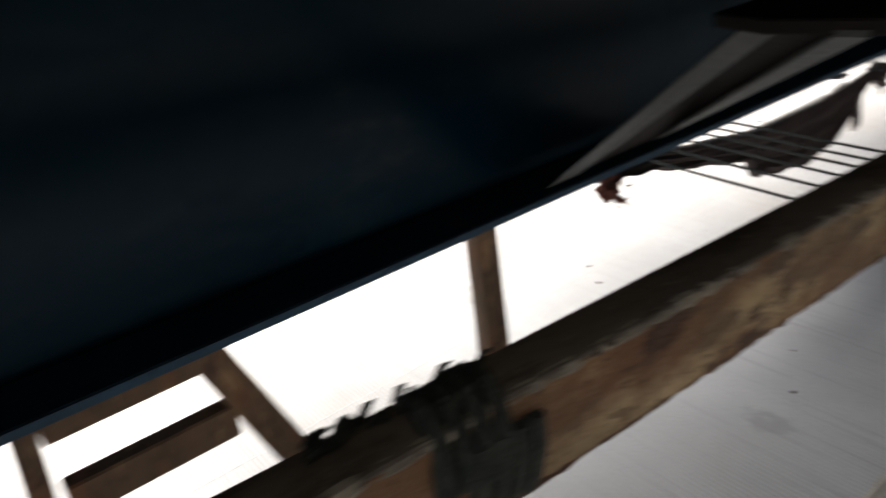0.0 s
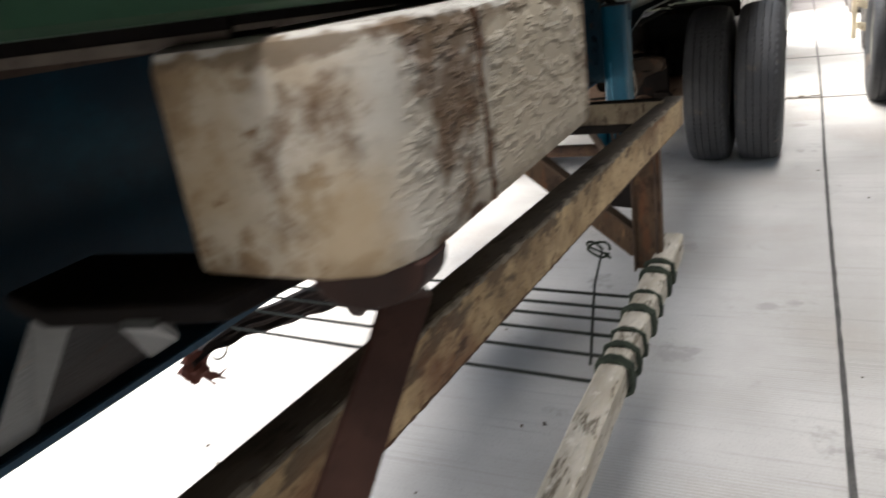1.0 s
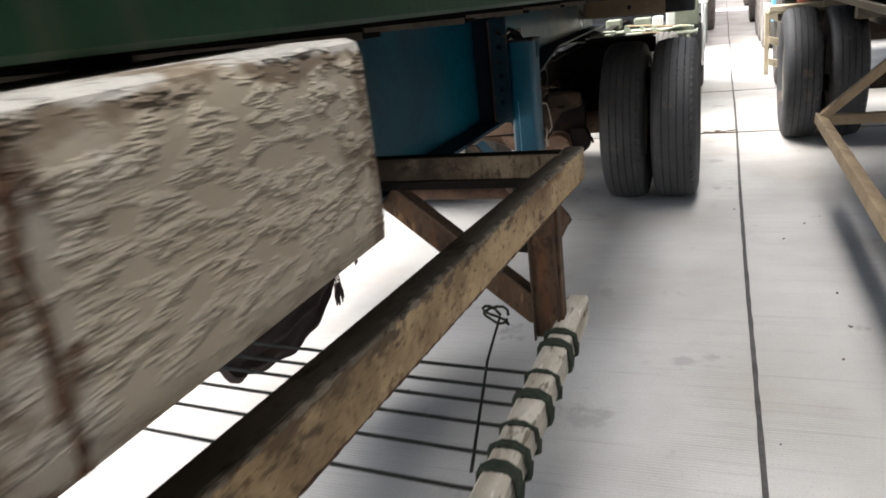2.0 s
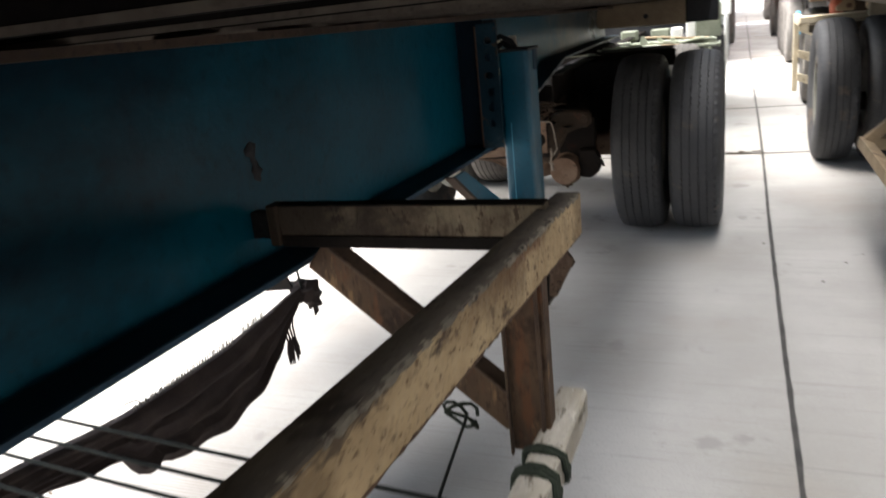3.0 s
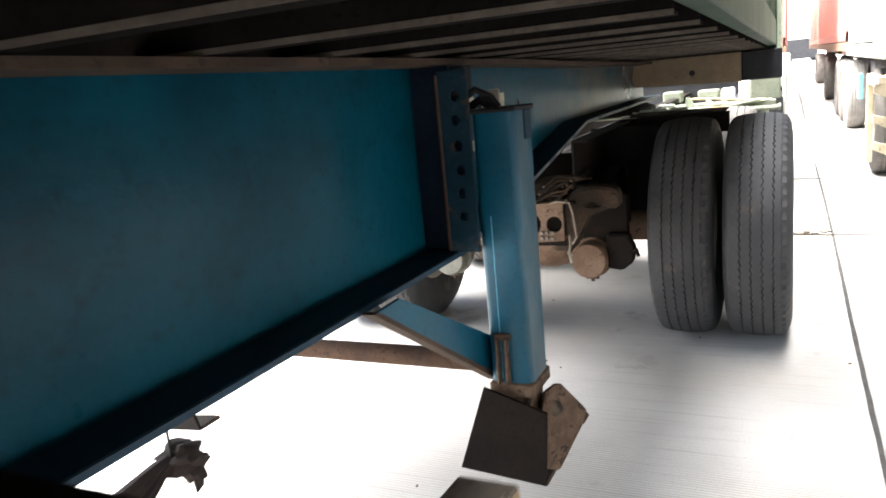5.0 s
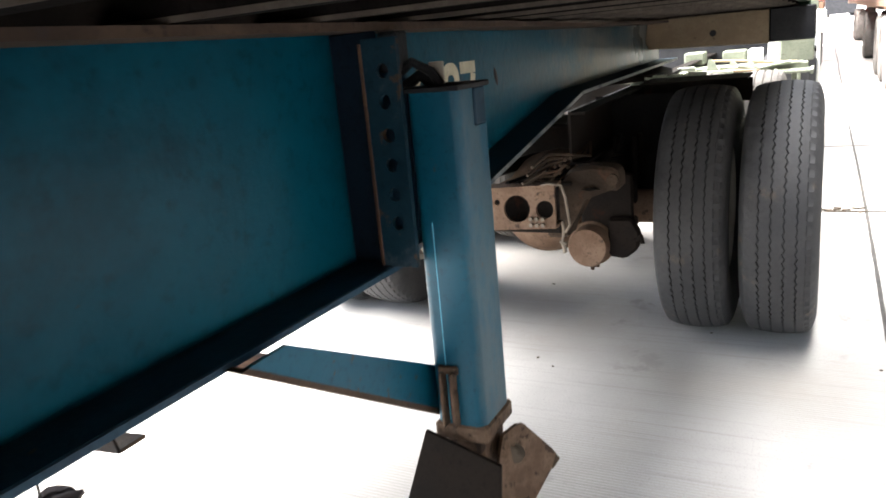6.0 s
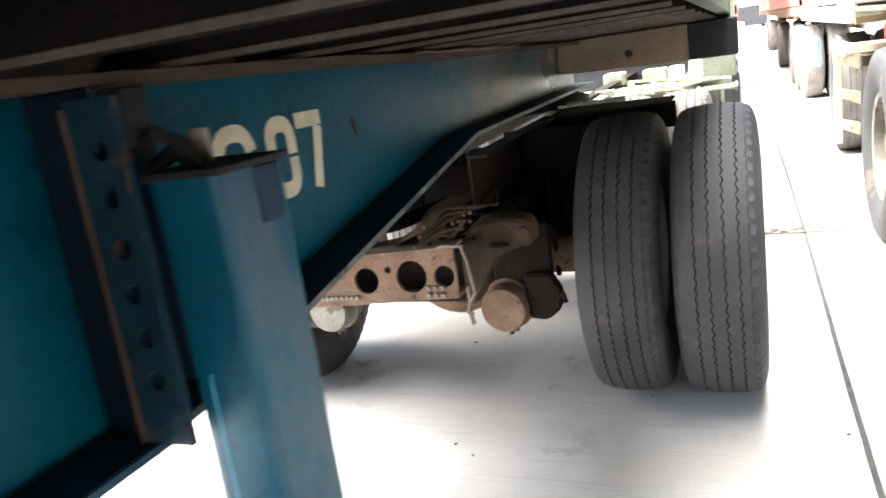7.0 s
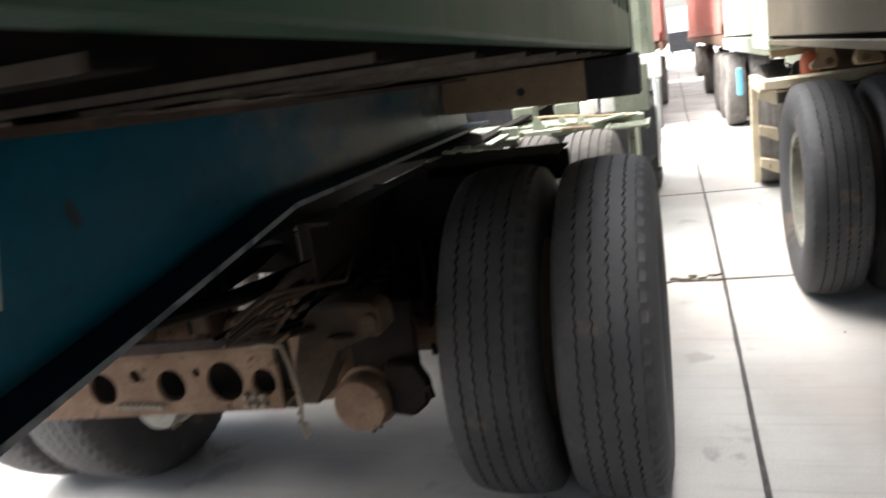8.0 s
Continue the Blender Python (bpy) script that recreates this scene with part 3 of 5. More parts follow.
# dark scar on the web
bm = B()
rod(bm, [(-0.7445, 2.430 + 0.002 * k + 0.004 * math.sin(3 * k), 1.092 - 0.009 * k) for k in range(10)], [0.006, 0.022, 0.020, 0.010, 0.008, 0.010, 0.014, 0.017, 0.012, 0.004], 8, flat=0.25)
part("scar", bm, M_BLACK, trailer, "dark scraped scar in the paint")
bm = B()
rod(bm, [(-0.763, 4.52 + 0.004 * k, 1.180 - 0.012 * k) for k in range(5)], [0.004, 0.010, 0.011, 0.009, 0.003], 8, flat=0.25)
part("scar", bm, M_BLACK, trailer, "small dark chip in the paint")
# worn bright edge along the gooseneck's lower flange
bm = B()
lo = [(3.735, 0.838), (3.95, 0.860), (5.06, 1.054), (6.95, 1.076)]
prism(bm, lo + [(y, z + 0.012) for y, z in lo][::-1], 0, -0.6655, -0.6625)
part("flange_edge", bm, M_WORN, trailer, "bare worn edge of the sloping flange")
bm = B()
box(bm, -0.6495, -0.6465, -6.2, 3.74, 0.839, 0.850, 0)
part("flange_edge", bm, M_NAVY, trailer)
# front bolster
bm = B()
prism(bm, [(-0.765, 1.19), (-0.75, 1.150), (-0.17, 1.136), (-0.17, 1.297), (-0.75, 1.297)], 1, 6.59, 6.76, 0.004)
part("front_bolster", bm, M_TAN, trailer, "scuffed cream front bolster")
bm = B()
box(bm, -0.17, 0.032, 6.58, 6.78, 1.140, 1.298, 0.006)
part("bolster_end", bm, M_BLACK, trailer, "dark twist-lock housing at the bolster end")
bm = B()
lathe(bm, [(0, 0.016), (0.003, 0.016)], (-0.43, 6.5865, 1.205), 1, 14)
part("bolster_hole", bm, M_BLACK, trailer)
bm = B()
box(bm, 2 * CX + 0.75, -0.78, 6.57, 6.74, 1.165, 1.286, 0.004)
part("bolster_middle", bm, M_RIB, trailer)

# landing legs


def landing_leg(sx):
    def X(x):
        return x if sx > 0 else 2 * CX - x
    leg = new("landing_leg")
    leg.parent = trailer
    # outer tube with rounded corners
    x0, x1, y0, y1, r = *sorted((X(-0.607), X(-0.500))), 3.712, 3.845, 0.018
    poly = []
    for cxx, cyy, a0 in ((x1 - r, y1 - r, 0), (x0 + r, y1 - r, 90), (x0 + r, y0 + r, 180), (x1 - r, y0 + r, 270)):
        for k in range(5):
            a = radians(a0 + 22.5 * k)
            poly.append((cxx + r * math.cos(a), cyy + r * math.sin(a)))
    bm = B()
    prism(bm, poly, 2, 0.50, 1.172)
    part("outer_tube", bm, M_BLUELEG, leg)
    bm = B()
    box(bm, x0 - 0.004, x1 + 0.004, y0 - 0.004, y1 + 0.004, 1.170, 1.180, 0.002)
    part("tube_cap", bm, M_BLACK, leg)
    bm = B()
    box(bm, x0 + 0.032, x0 + 0.0338, y0 - 0.001, y0 + 0.002, 0.52, 0.93, 0)
    part("weld_seam", bm, M_SKYBLUE, leg, "pale blue weld line down the tube")
    bm = B()
    box(bm, x0 + 0.012, x1 - 0.012, y0 + 0.012, y1 - 0.012, 0.36, 0.51, 0.006)
    box(bm, x0 - 0.004, x1 + 0.004, y0 - 0.004, y1 + 0.004, 0.475, 0.512, 0.005)
    part("inner_tube", bm, M_COLLAR, leg, "rusty brown inner tube")
    bm = B()
    for a in (-0.583, -0.560):
        box(bm, *sorted((X(a), X(a + 0.007))), 3.690, 3.714, 0.512, 0.630, 0.002)
    box(bm, *sorted((X(-0.590), X(-0.546))), 3.703, 3.7115, 0.622, 0.640, 0.003)
    part("brace_bracket", bm, M_COLLAR, leg, "rusty welded bracket on the tube")
    # tilted foot: dark front plate, a bent ear with its pin, and the sole
    # plate coloured black to stand for the shaded hollow of the foot
    bm = B()
    prism(bm, [(X(-0.615), 0.508), (X(-0.456), 0.455), (X(-0.470), 0.262), (X(-0.695), 0.282)], 1, 3.676, 3.685, 0.0015)
    part("shoe_front", bm, M_GRIMESHADE, leg, "rusty front plate of the foot, dark for its shaded hollow")
    bm = B()
    corners = [(-0.489, 3.748, 0.430), (-0.485, 3.764, 0.470), (-0.468, 3.800, 0.478), (-0.458, 3.815, 0.474), (-0.420, 3.868, 0.396), (-0.413, 3.876, 0.380), (-0.420, 3.862, 0.350), (-0.458, 3.766, 0.266), (-0.464, 3.757, 0.264), (-0.490, 3.720, 0.285)]
    near = [bm.verts.new((X(a), b, c)) for a, b, c in corners]
    rear = [bm.verts.new((X(a - 0.008), b + 0.005, c)) for a, b, c in corners]
    bm.faces.new(near)
    bm.faces.new(rear)
    for k in range(len(near)):
        bm.faces.new((near[k], near[(k + 1) % len(near)], rear[(k + 1) % len(near)], rear[k]))
    part("shoe_ear", bm, M_COLLAR, leg, "bent brown ear of the foot")
    bm = B()
    obox(bm, (X(-0.426), 3.866, 0.374), (0.008, 0.030, 0.058), (38, 0, -28 * sx), 0.002)
    part("shoe_fold", bm, M_DUSTDARK, leg)
    bm = B()
    prism(bm, [(X(-0.692), 0.292), (X(-0.692), 0.280), (X(-0.470), 0.258), (X(-0.470), 0.270)], 1, 3.686, 3.770)
    part("shoe_plate", bm, M_DUSTDARK, leg, "bent rusty foot plate")
    bm = B()
    rod(bm, [(X(-0.470), 3.786, 0.424), (X(-0.530), 3.815, 0.424)], 0.020, 16)
    part("pin", bm, M_DUSTDARK, leg, "hollow pin through the foot")
    bm = B()
    lathe(bm, [(0, 0.020), (0, 0.013), (0.012, 0.013), (0.012, 0.020)], (X(-0.468), 3.774, 0.424), 1, 16)
    part("pin_ring", bm, M_MUDFLAP, leg)
    bm = B()
    box(bm, *sorted((X(-0.502), X(-0.496))), 3.775, 3.825, 1.10, 1.172, 0.004)
    part("gear_boss", bm, M_NAVY, leg)
    # web bracket between beam and leg
    bm = B()
    box(bm, *sorted((X(-0.76), X(-0.63))), 3.76, 3.775, 0.90, 1.25, 0.003)
    part("mount_bracket", bm, M_NAVY, leg)
    return leg


landing_leg(1)
landing_leg(-1)
bm = B()
prism(bm, [(3.775, 0.500), (3.775, 0.605), (3.303, 0.846), (3.205, 0.846)], 0, -0.620, -0.612)
part("leg_brace", bm, M_BLUELEG, trailer, "blue flat brace from leg up to the beam")
bm = B()
prism(bm, [(3.770, 0.492), (3.777, 0.502), (3.216, 0.846), (3.198, 0.846)], 0, -0.640, -0.6105)
part("brace_lip", bm, M_EDGE, trailer, "scuffed pale lower lip of the brace")
bm = B()
box(bm, -0.63, -0.603, 3.77, 3.80, 0.505, 0.60, 0.003)
part("brace_lug", bm, M_BLUELEG, trailer)
# grimy fittings between plate and leg head
bm = B()
box(bm, -0.655, -0.615, 3.715, 3.76, 1.21, 1.282, 0.004)
part("head_block", bm, M_BLACK, trailer)
bm = B()
rod(bm, [(-0.64, 3.74, 1.20), (-0.60, 3.74, 1.225), (-0.565, 3.745, 1.205), (-0.55, 3.75, 1.18)], 0.009, 7)
rod(bm, [(-0.63, 3.76, 1.18), (-0.60, 3.765, 1.20), (-0.57, 3.77, 1.178)], 0.012, 7)
part("head_hook", bm, M_BLACK, trailer)
bm = B()
box(bm, -0.585, -0.555, 3.775, 3.782, 1.178, 1.222, 0.002)
part("head_tag", bm, M_RIM, trailer)
bm = B()
box(bm, -0.674, -0.668, 3.677, 3.694, 0.848, 1.264, 0.001)
part("plate_edge", bm, M_RUST, trailer, "rusty pale edge of the plate")
bm = B()
rod(bm, [(2 * CX + 0.6, 3.87, 0.50), (-0.62, 3.87, 0.50)], 0.03, 14)
part("leg_cross_tube", bm, M_RUST, trailer, "brown tube between the landing legs")

# side guard beside the beam: channel rail, cross channel, post and diagonal
guard = new("side_guard")
guard.parent = trailer
guard.matrix_local = TRAILER_POSE.inverted()
RAIL = pose(-0.103, 2.545, 1.040, -1.97, 0, -1.5)
for nm, mm, lab, args in (("rail_side", M_CREAM, "cream rail with rust pitting", (-0.006, 0.0, -4.8, 0.0, -0.080, -0.0025)),
                          ("rail_top", M_CREAMTOP, "brown scuffed top of the rail", (-0.046, -0.0005, -4.8, -0.001, -0.0045, 0.0)),
                          ("rail_inner_lip", M_CREAMTOP, "", (-0.0465, -0.041, -4.8, -0.001, -0.060, -0.004))):
    bm = B()
    box(bm, *args, 0.0015)
    bmesh.ops.transform(bm, matrix=RAIL, verts=bm.verts)
    part(nm, bm, mm, guard, lab)
# battered outer edge and rusty foot of the rail
for nm, mm, lab, x, z, r0, r1 in (("rail_edge", M_RAILEDGE, "battered grey edge of the rail", -0.0045, -0.0050, 0.0044, 0.0064), ("rail_foot", M_RUST, "rusty lower edge of the rail", -0.0030, -0.0795, 0.0028, 0.0042)):
    bm = B()
    ys = [-2.6 + 0.011 * k for k in range(236)]
    rod(bm, [RAIL @ Vector((x + rng.uniform(-0.0007, 0.0007), y, z + rng.uniform(-0.0008, 0.0008))) for y in ys], [rng.uniform(r0, r1) for y in ys], 7)
    part(nm, bm, mm, guard, lab)
# rope bits snagged on the rail
bm = B()
for y0 in (-2.36, -2.345, -2.33, -2.315):
    rod(bm, [RAIL @ Vector((-0.023 + 0.029 * math.cos(t), y0 + 0.004 * t, -0.040 + 0.047 * math.sin(t))) for t in [0.45 * k for k in range(16)]], 0.0075, 7)
for k in range(34):
    y0 = -2.395 + 0.020 * rng.gauss(0, 1) if k % 2 else -2.325 + 0.016 * rng.gauss(0, 1)
    p = RAIL @ Vector((-0.040 + rng.uniform(-0.004, 0.010), y0, 0.002))
    d = Vector((rng.uniform(-0.013, 0.004), rng.uniform(-0.014, 0.020), rng.uniform(-0.004, 0.004)))
    rod(bm, [p, p + d * 0.5 + Vector((0, 0, 0.004)), p + d], [0.0035, 0.003, 0.0008], 5)
part("snagged_rope", bm, M_ROPEB, guard, "dark frayed rope wound on the rail")
bm = B()
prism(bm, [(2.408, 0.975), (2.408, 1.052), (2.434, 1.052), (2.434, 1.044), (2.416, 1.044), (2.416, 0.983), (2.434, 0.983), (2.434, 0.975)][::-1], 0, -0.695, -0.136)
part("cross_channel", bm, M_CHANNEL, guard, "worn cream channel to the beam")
bm = B()
box(bm, -0.700, -0.676, 2.400, 2.440, 0.972, 1.056, 0.003)
part("channel_end", bm, M_DUSTDARK, guard, "rusty welded end of the channel")
bm = B()
box(bm, -0.744, -0.6995, 2.408, 2.434, 0.985, 1.040, 0.002)
part("channel_stub", bm, M_MATTBLACK, guard, "black stub joining the channel to the beam")
bm = B()
box(bm, -0.674, -0.138, 2.404, 2.435, 1.0525, 1.057, 0.001)
# dark strip in place of the shaded recess along the channel's foot
box(bm, -0.674, -0.138, 2.4035, 2.4075, 0.970, 0.994, 0.001)
part("channel_top", bm, M_GRIMESHADE, guard, "blackened top and dark shaded foot of the channel")
bm = B()
box(bm, -0.228, -0.152, 2.405, 2.450, 0.562, 0.974, 0.003)
part("post", bm, M_POST, guard, "rusty cream post")
for x0, x1 in ((-0.2305, -0.2255), (-0.166, -0.160)):
    bm = B()
    box(bm, x0, x1, 2.393, 2.4045, 0.556, 0.972, 0.0015)
    part("post_lip", bm, M_EDGE, guard, "worn edge of the post")
bm = B()
a, b = Vector((-0.605, 2.445, 0.945)), Vector((-0.225, 2.435, 0.628))
d = b - a
turn = math.degrees(math.atan2(-d.z, d.x))
obox(bm, (a + b) / 2, (d.length + 0.02, 0.045, 0.075), (0, turn, 0), 0.004)
part("diagonal", bm, M_POST, guard, "rusty angle-iron diagonal brace")
bm = B()
nrm = Vector((-d.z, 0, d.x)).normalized()
obox(bm, (a + b) / 2 + nrm * 0.034 + Vector((0, -0.006, 0)), (d.length + 0.02, 0.046, 0.008), (0, turn, 0), 0.002)
part("diagonal_lip", bm, M_EDGE, guard, "worn pale edge of the angle iron")
# hanging frame below the beam, further back
for ya, za, yb, zb in ((0.211, 0.938, 0.332, 0.62), (0.703, 0.935, 0.706, 0.60), (0.008, 0.940, -0.02, 0.62)):
    bm = B()
    a, b = Vector((-0.75, ya, za)), Vector((-0.75, yb, zb))
    d = b - a
    obox(bm, (a + b) / 2, (0.035, 0.048 if ya > 0.1 else 0.030, d.length), (math.degrees(math.atan2(-d.y, d.z)) - 180, 0, 0), 0.003)
    part("hanger_post", bm, M_POST, guard)
for z0, z1 in ((0.878, 0.925), (0.764, 0.813)):
    bm = B()
    box(bm, -0.765, -0.735, 0.02, 0.24, z0, z1, 0.003)
    part("hanger_bar", bm, M_POST, guard)

# small white tank on its strap
tank = thing("water_tank", "small white painted steel tank, rust-stained, strapped beside the trailer rail", "tank")
TX0, TX1, TY0, TY1, TZ0, TZ1 = -0.158, -0.002, 0.69, 1.145, 1.268, 1.413
bm = B()
rings = []
for inset, z in ((0.006, TZ0), (0.002, TZ0 + 0.002), (0.0005, TZ0 + 0.006), (0.0, TZ0 + 0.018), (0.0, TZ0 + 0.045), (0.0, TZ1 - 0.04), (0.0, TZ1 - 0.012), (0.003, TZ1 - 0.003), (0.010, TZ1)):
    ring = []
    for sx, sy, r, a0 in ((1, 1, 0.012, 0), (-1, 1, 0.012, 90), (-1, -1, 0.014, 180), (1, -1, 0.052, 270)):
        cx_, cy_ = (TX1 - r if sx > 0 else TX0 + r), (TY1 - r if sy > 0 else TY0 + r)
        for k in range(11):
            a = radians(a0 + 9 * k)
            rr = r - min(inset, 0.8 * r)
            ring.append(bm.verts.new((cx_ + rr * math.cos(a), cy_ + rr * math.sin(a), z + 0.0012 * math.sin(9 * a) * (z < TZ0 + 0.05))))
    rings.append(ring)
for p, q in zip(rings, rings[1:]):
    for k in range(len(p)):
        bm.faces.new((p[k], p[(k + 1) % len(p)], q[(k + 1) % len(p)], q[k]))
bm.faces.new(rings[0])
bm.faces.new(rings[-1])
part("tank_body", bm, M_TANK, tank)
bm = B()
rod(bm, [(TX1 - 0.001, 0.845 + 0.0014 * math.sin(7 * k), TZ0 + 0.004 + (TZ1 - TZ0 - 0.008) * k / 24) for k in range(25)], [0.0022 + 0.0022 * random.Random(k).random() for k in range(25)], 6)
part("weld_seam", bm, M_TANKEDGE, tank, "rusty weld seam")
bm = B()
prism(bm, [(-0.094, 1.270), (-0.002, 1.270), (-0.004, 1.258), (-0.010, 1.249), (-0.020, 1.242), (-0.032, 1.238), (-0.045, 1.235), (-0.060, 1.233), (-0.072, 1.235), (-0.082, 1.240), (-0.089, 1.250)], 1, 0.722, 0.758, 0.002)
part("cradle", bm, M_STRAP, tank, "brown curved steel saddle")
bm = B()
prev = None
for left, right in (((-0.062, 0.745, 1.232), (-0.020, 0.752, 1.240)), ((-0.066, 0.770, 1.215), (-0.040, 0.795, 1.212)), ((-0.070, 0.752, 1.192), (-0.048, 0.786, 1.187)), ((-0.087, 0.622, 1.072), (-0.062, 0.644, 1.057))):
    row = [bm.verts.new(c) for c in (left, right, (right[0] - 0.006, right[1], right[2] - 0.002), (left[0] - 0.006, left[1], left[2] - 0.002))]
    if prev:
        for k in range(4):
            bm.faces.new((prev[k], prev[(k + 1) % 4], row[(k + 1) % 4], row[k]))
    else:
        bm.faces.new(row)
    prev = row
bm.faces.new(prev)
part("strap", bm, M_STRAP, tank, "brown flat steel strap")


def flat_bar(tl, tr, bl, br, thick, back=0.0):
    """Flat bar between two upper and two lower corners, thick away from the passage."""
    bm = B()
    nrm = (Vector(bl) - Vector(tl)).cross(Vector(tr) - Vector(tl)).normalized()
    if nrm.x < 0:
        nrm = -nrm
    front = [bm.verts.new(Vector(c) - nrm * back) for c in (tl, tr, br, bl)]
    rear = [bm.verts.new(Vector(c) - nrm * (back + thick)) for c in (tl, tr, br, bl)]
    bm.faces.new(front)
    bm.faces.new(rear)
    for k in range(4):
        bm.faces.new((front[k], front[(k + 1) % 4], rear[(k + 1) % 4], rear[k]))
    return bm


# bracket from the beam's flange up to the tank
part("bracket_strut", flat_bar((-0.268, 0.642, 1.250), (-0.234, 0.647, 1.250), (-0.662, 0.775, 0.962), (-0.662, 0.845, 0.962), 0.006), M_STRUT, tank, "pale worn edge of the tank bracket")
part("bracket_strut", flat_bar((-0.182, 0.642, 1.250), (-0.156, 0.647, 1.250), (-0.662, 1.040, 0.962), (-0.662, 1.098, 0.962), 0.006), M_STRUT, tank, "pale worn edge of the tank bracket")
part("bracket_plate", flat_bar((-0.262, 0.644, 1.250), (-0.160, 0.646, 1.250), (-0.662, 0.785, 0.962), (-0.662, 1.090, 0.962), 0.005, 0.010), M_GRIMESHADE, tank, "dark brown plate of the tank bracket")
bm = B()
prism(bm, [(-0.300, 0.650), (-0.300, 0.728), (-0.160, 0.745), (-0.095, 0.740), (-0.112, 0.662), (-0.24, 0.632)][::-1], 2, 1.250, 1.264, 0.002)
part("saddle_plate", bm, M_GRIMESHADE, tank, "black saddle plate under the tank")

# timber tied below the guard, with ropes across
timber = B()
prev = None
for k in range(61):
    y = -1.53 + 4.10 * k / 60
    x = -0.148 + 0.003 * math.sin(3 * y) + 0.0015 * rng.random()
    zc = 0.579 + 0.002 * rng.random()
    w, h = 0.029 + 0.003 * rng.random(), 0.034 + 0.002 * rng.random()
    row = [timber.verts.new((x + sx * w, y, zc + sz * h)) for sx, sz in ((-1, -0.8), (-0.8, -1), (0.8, -1), (1, -0.8), (1, 0.8), (0.8, 1), (-0.8, 1), (-1, 0.8))]
    if prev:
        for j in range(8):
            timber.faces.new((prev[j], prev[(j + 1) % 8], row[(j + 1) % 8], row[j]))
    else:
        timber.faces.new(row)
    prev = row
timber.faces.new(prev)
tagged(part("timber_beam", timber, M_WOOD), "weathered grey squared timber lashed under the side guard", "timber")


def coil(y, turns, tilt=0.0):
    """Rope wound round the timber."""
    pts = []
    for k in range(turns * 10 + 1):
        t = 2 * math.pi * k / 10
        c, s = math.cos(t), math.sin(t)
        f = 1 / max(abs(c), abs(s)) ** 0.7
        pts.append((-0.148 + 0.042 * c * f * 0.92, y + 0.011 * k / 10 + tilt * s * 0.01, 0.579 + 0.046 * s * f * 0.92))
    return pts


lash = thing("lashing_rope", "dark green rope lashed round the timber and strung under the trailer", "rope")
for y, turns in ((2.33, 2), (2.25, 3), (2.12, 1), (2.01, 3), (1.905, 1), (1.82, 2), (1.74, 3)):
    bm = B()
    rod(bm, coil(y, turns, rng.uniform(-1, 1)), 0.0055, 6)
    part("lashing", bm, M_ROPE, lash)
for y in (2.235, 2.155, 2.084, 1.997, 1.894, 1.777):
    bm = B()
    rod(bm, [(-0.152, y - 0.004, 0.545), (-0.20, y, 0.548)] + [(-0.24 - 1.9 * k / 12, y + 0.17 * k / 12, 0.549 - 0.006 * math.sin(math.pi * k / 12)) for k in range(13)], 0.0046, 6)
    part("strand", bm, M_ROPEB, lash)
bm = B()
rod(bm, [(-0.335, 2.44, 0.60), (-0.30, 2.20, 0.596), (-0.24, 1.93, 0.60), (-0.20, 1.755, 0.605)], 0.0035, 6)
part("strand", bm, M_ROPEB, lash)
bm = B()
for ph in (0, 1.2):
    rod(bm, [(-0.345 + 0.034 * math.cos(t + ph), 2.442 + 0.012 * math.sin(2 * t), 0.605 + 0.024 * math.sin(t)) for t in [0.5 * k for k in range(13)]], 0.004, 6)
part("knot", bm, M_ROPE, lash, "loose bow knot")

# hammock-like cloth hung under the chassis
cloth = thing("hanging_cloth", "dark brown cloth bundle hung like a hammock under the chassis", "cloth")
A, E = Vector((-1.24, 3.25, 0.0)), Vector((-1.36, 1.71, 0.0))
SIDE = Vector((E.y - A.y, A.x - E.x, 0)).normalized()


def curve_at(pairs, t):
    for (a, u), (b, v) in zip(pairs, pairs[1:]):
        if t <= b:
            f = max(0.0, min(1.0, (t - a) / (b - a)))
            f = f * f * (3 - 2 * f) * 0.4 + f * 0.6
            return u + (v - u) * f
    return pairs[-1][1]


UPPER = [(0.0, 0.535), (0.13, 0.506), (0.25, 0.484), (0.354, 0.478), (0.50, 0.476), (0.73, 0.518), (0.86, 0.551), (0.945, 0.540), (1.0, 0.52)]
LOWER = [(0.0, 0.500), (0.05, 0.430), (0.115, 0.345), (0.182, 0.281), (0.294, 0.247), (0.376, 0.255), (0.433, 0.270), (0.455, 0.288), (0.470, 0.270), (0.505, 0.300), (0.52, 0.355), (0.61, 0.388), (0.745, 0.432), (0.878, 0.492), (0.945, 0.512), (1.0, 0.500)]
bm = B()
NT, NS = 90, 22
layers = []
for sgn in (1, -1):
    grid = []
    for i in range(NT + 1):
        t = i / NT
        hi_z, lo_z = curve_at(UPPER, t), curve_at(LOWER, t) + 0.004 * math.sin(60 * t)
        row = []
        for k in range(NS + 1):
            f = k / NS
            drop = f * (hi_z - lo_z)
            roll_w = 0.022 * math.sqrt(max(0.0, 1 - ((drop - 0.035) / 0.04) ** 2)) if drop < 0.075 else 0.0
            pleat = 0.010 * math.sin(17 * f + 5 * t) + 0.006 * math.sin(31 * f - 9 * t + 1.0) + 0.004 * math.sin(40 * t + 6 * f)
            pleat *= min(1, 6 * t + 0.1) * min(1, 0.25 + f)
            row.append(bm.verts.new(A.lerp(E, t) + Vector((0, 0, hi_z - drop)) + SIDE * (pleat + sgn * (0.002 + roll_w * (0.4 + 0.6 * min(1, 3 * t))))))
        grid.append(row)
    layers.append(grid)
for g in layers:
    for p, q in zip(g, g[1:]):
        for k in range(NS):
            bm.faces.new((p[k], p[k + 1], q[k + 1], q[k]))
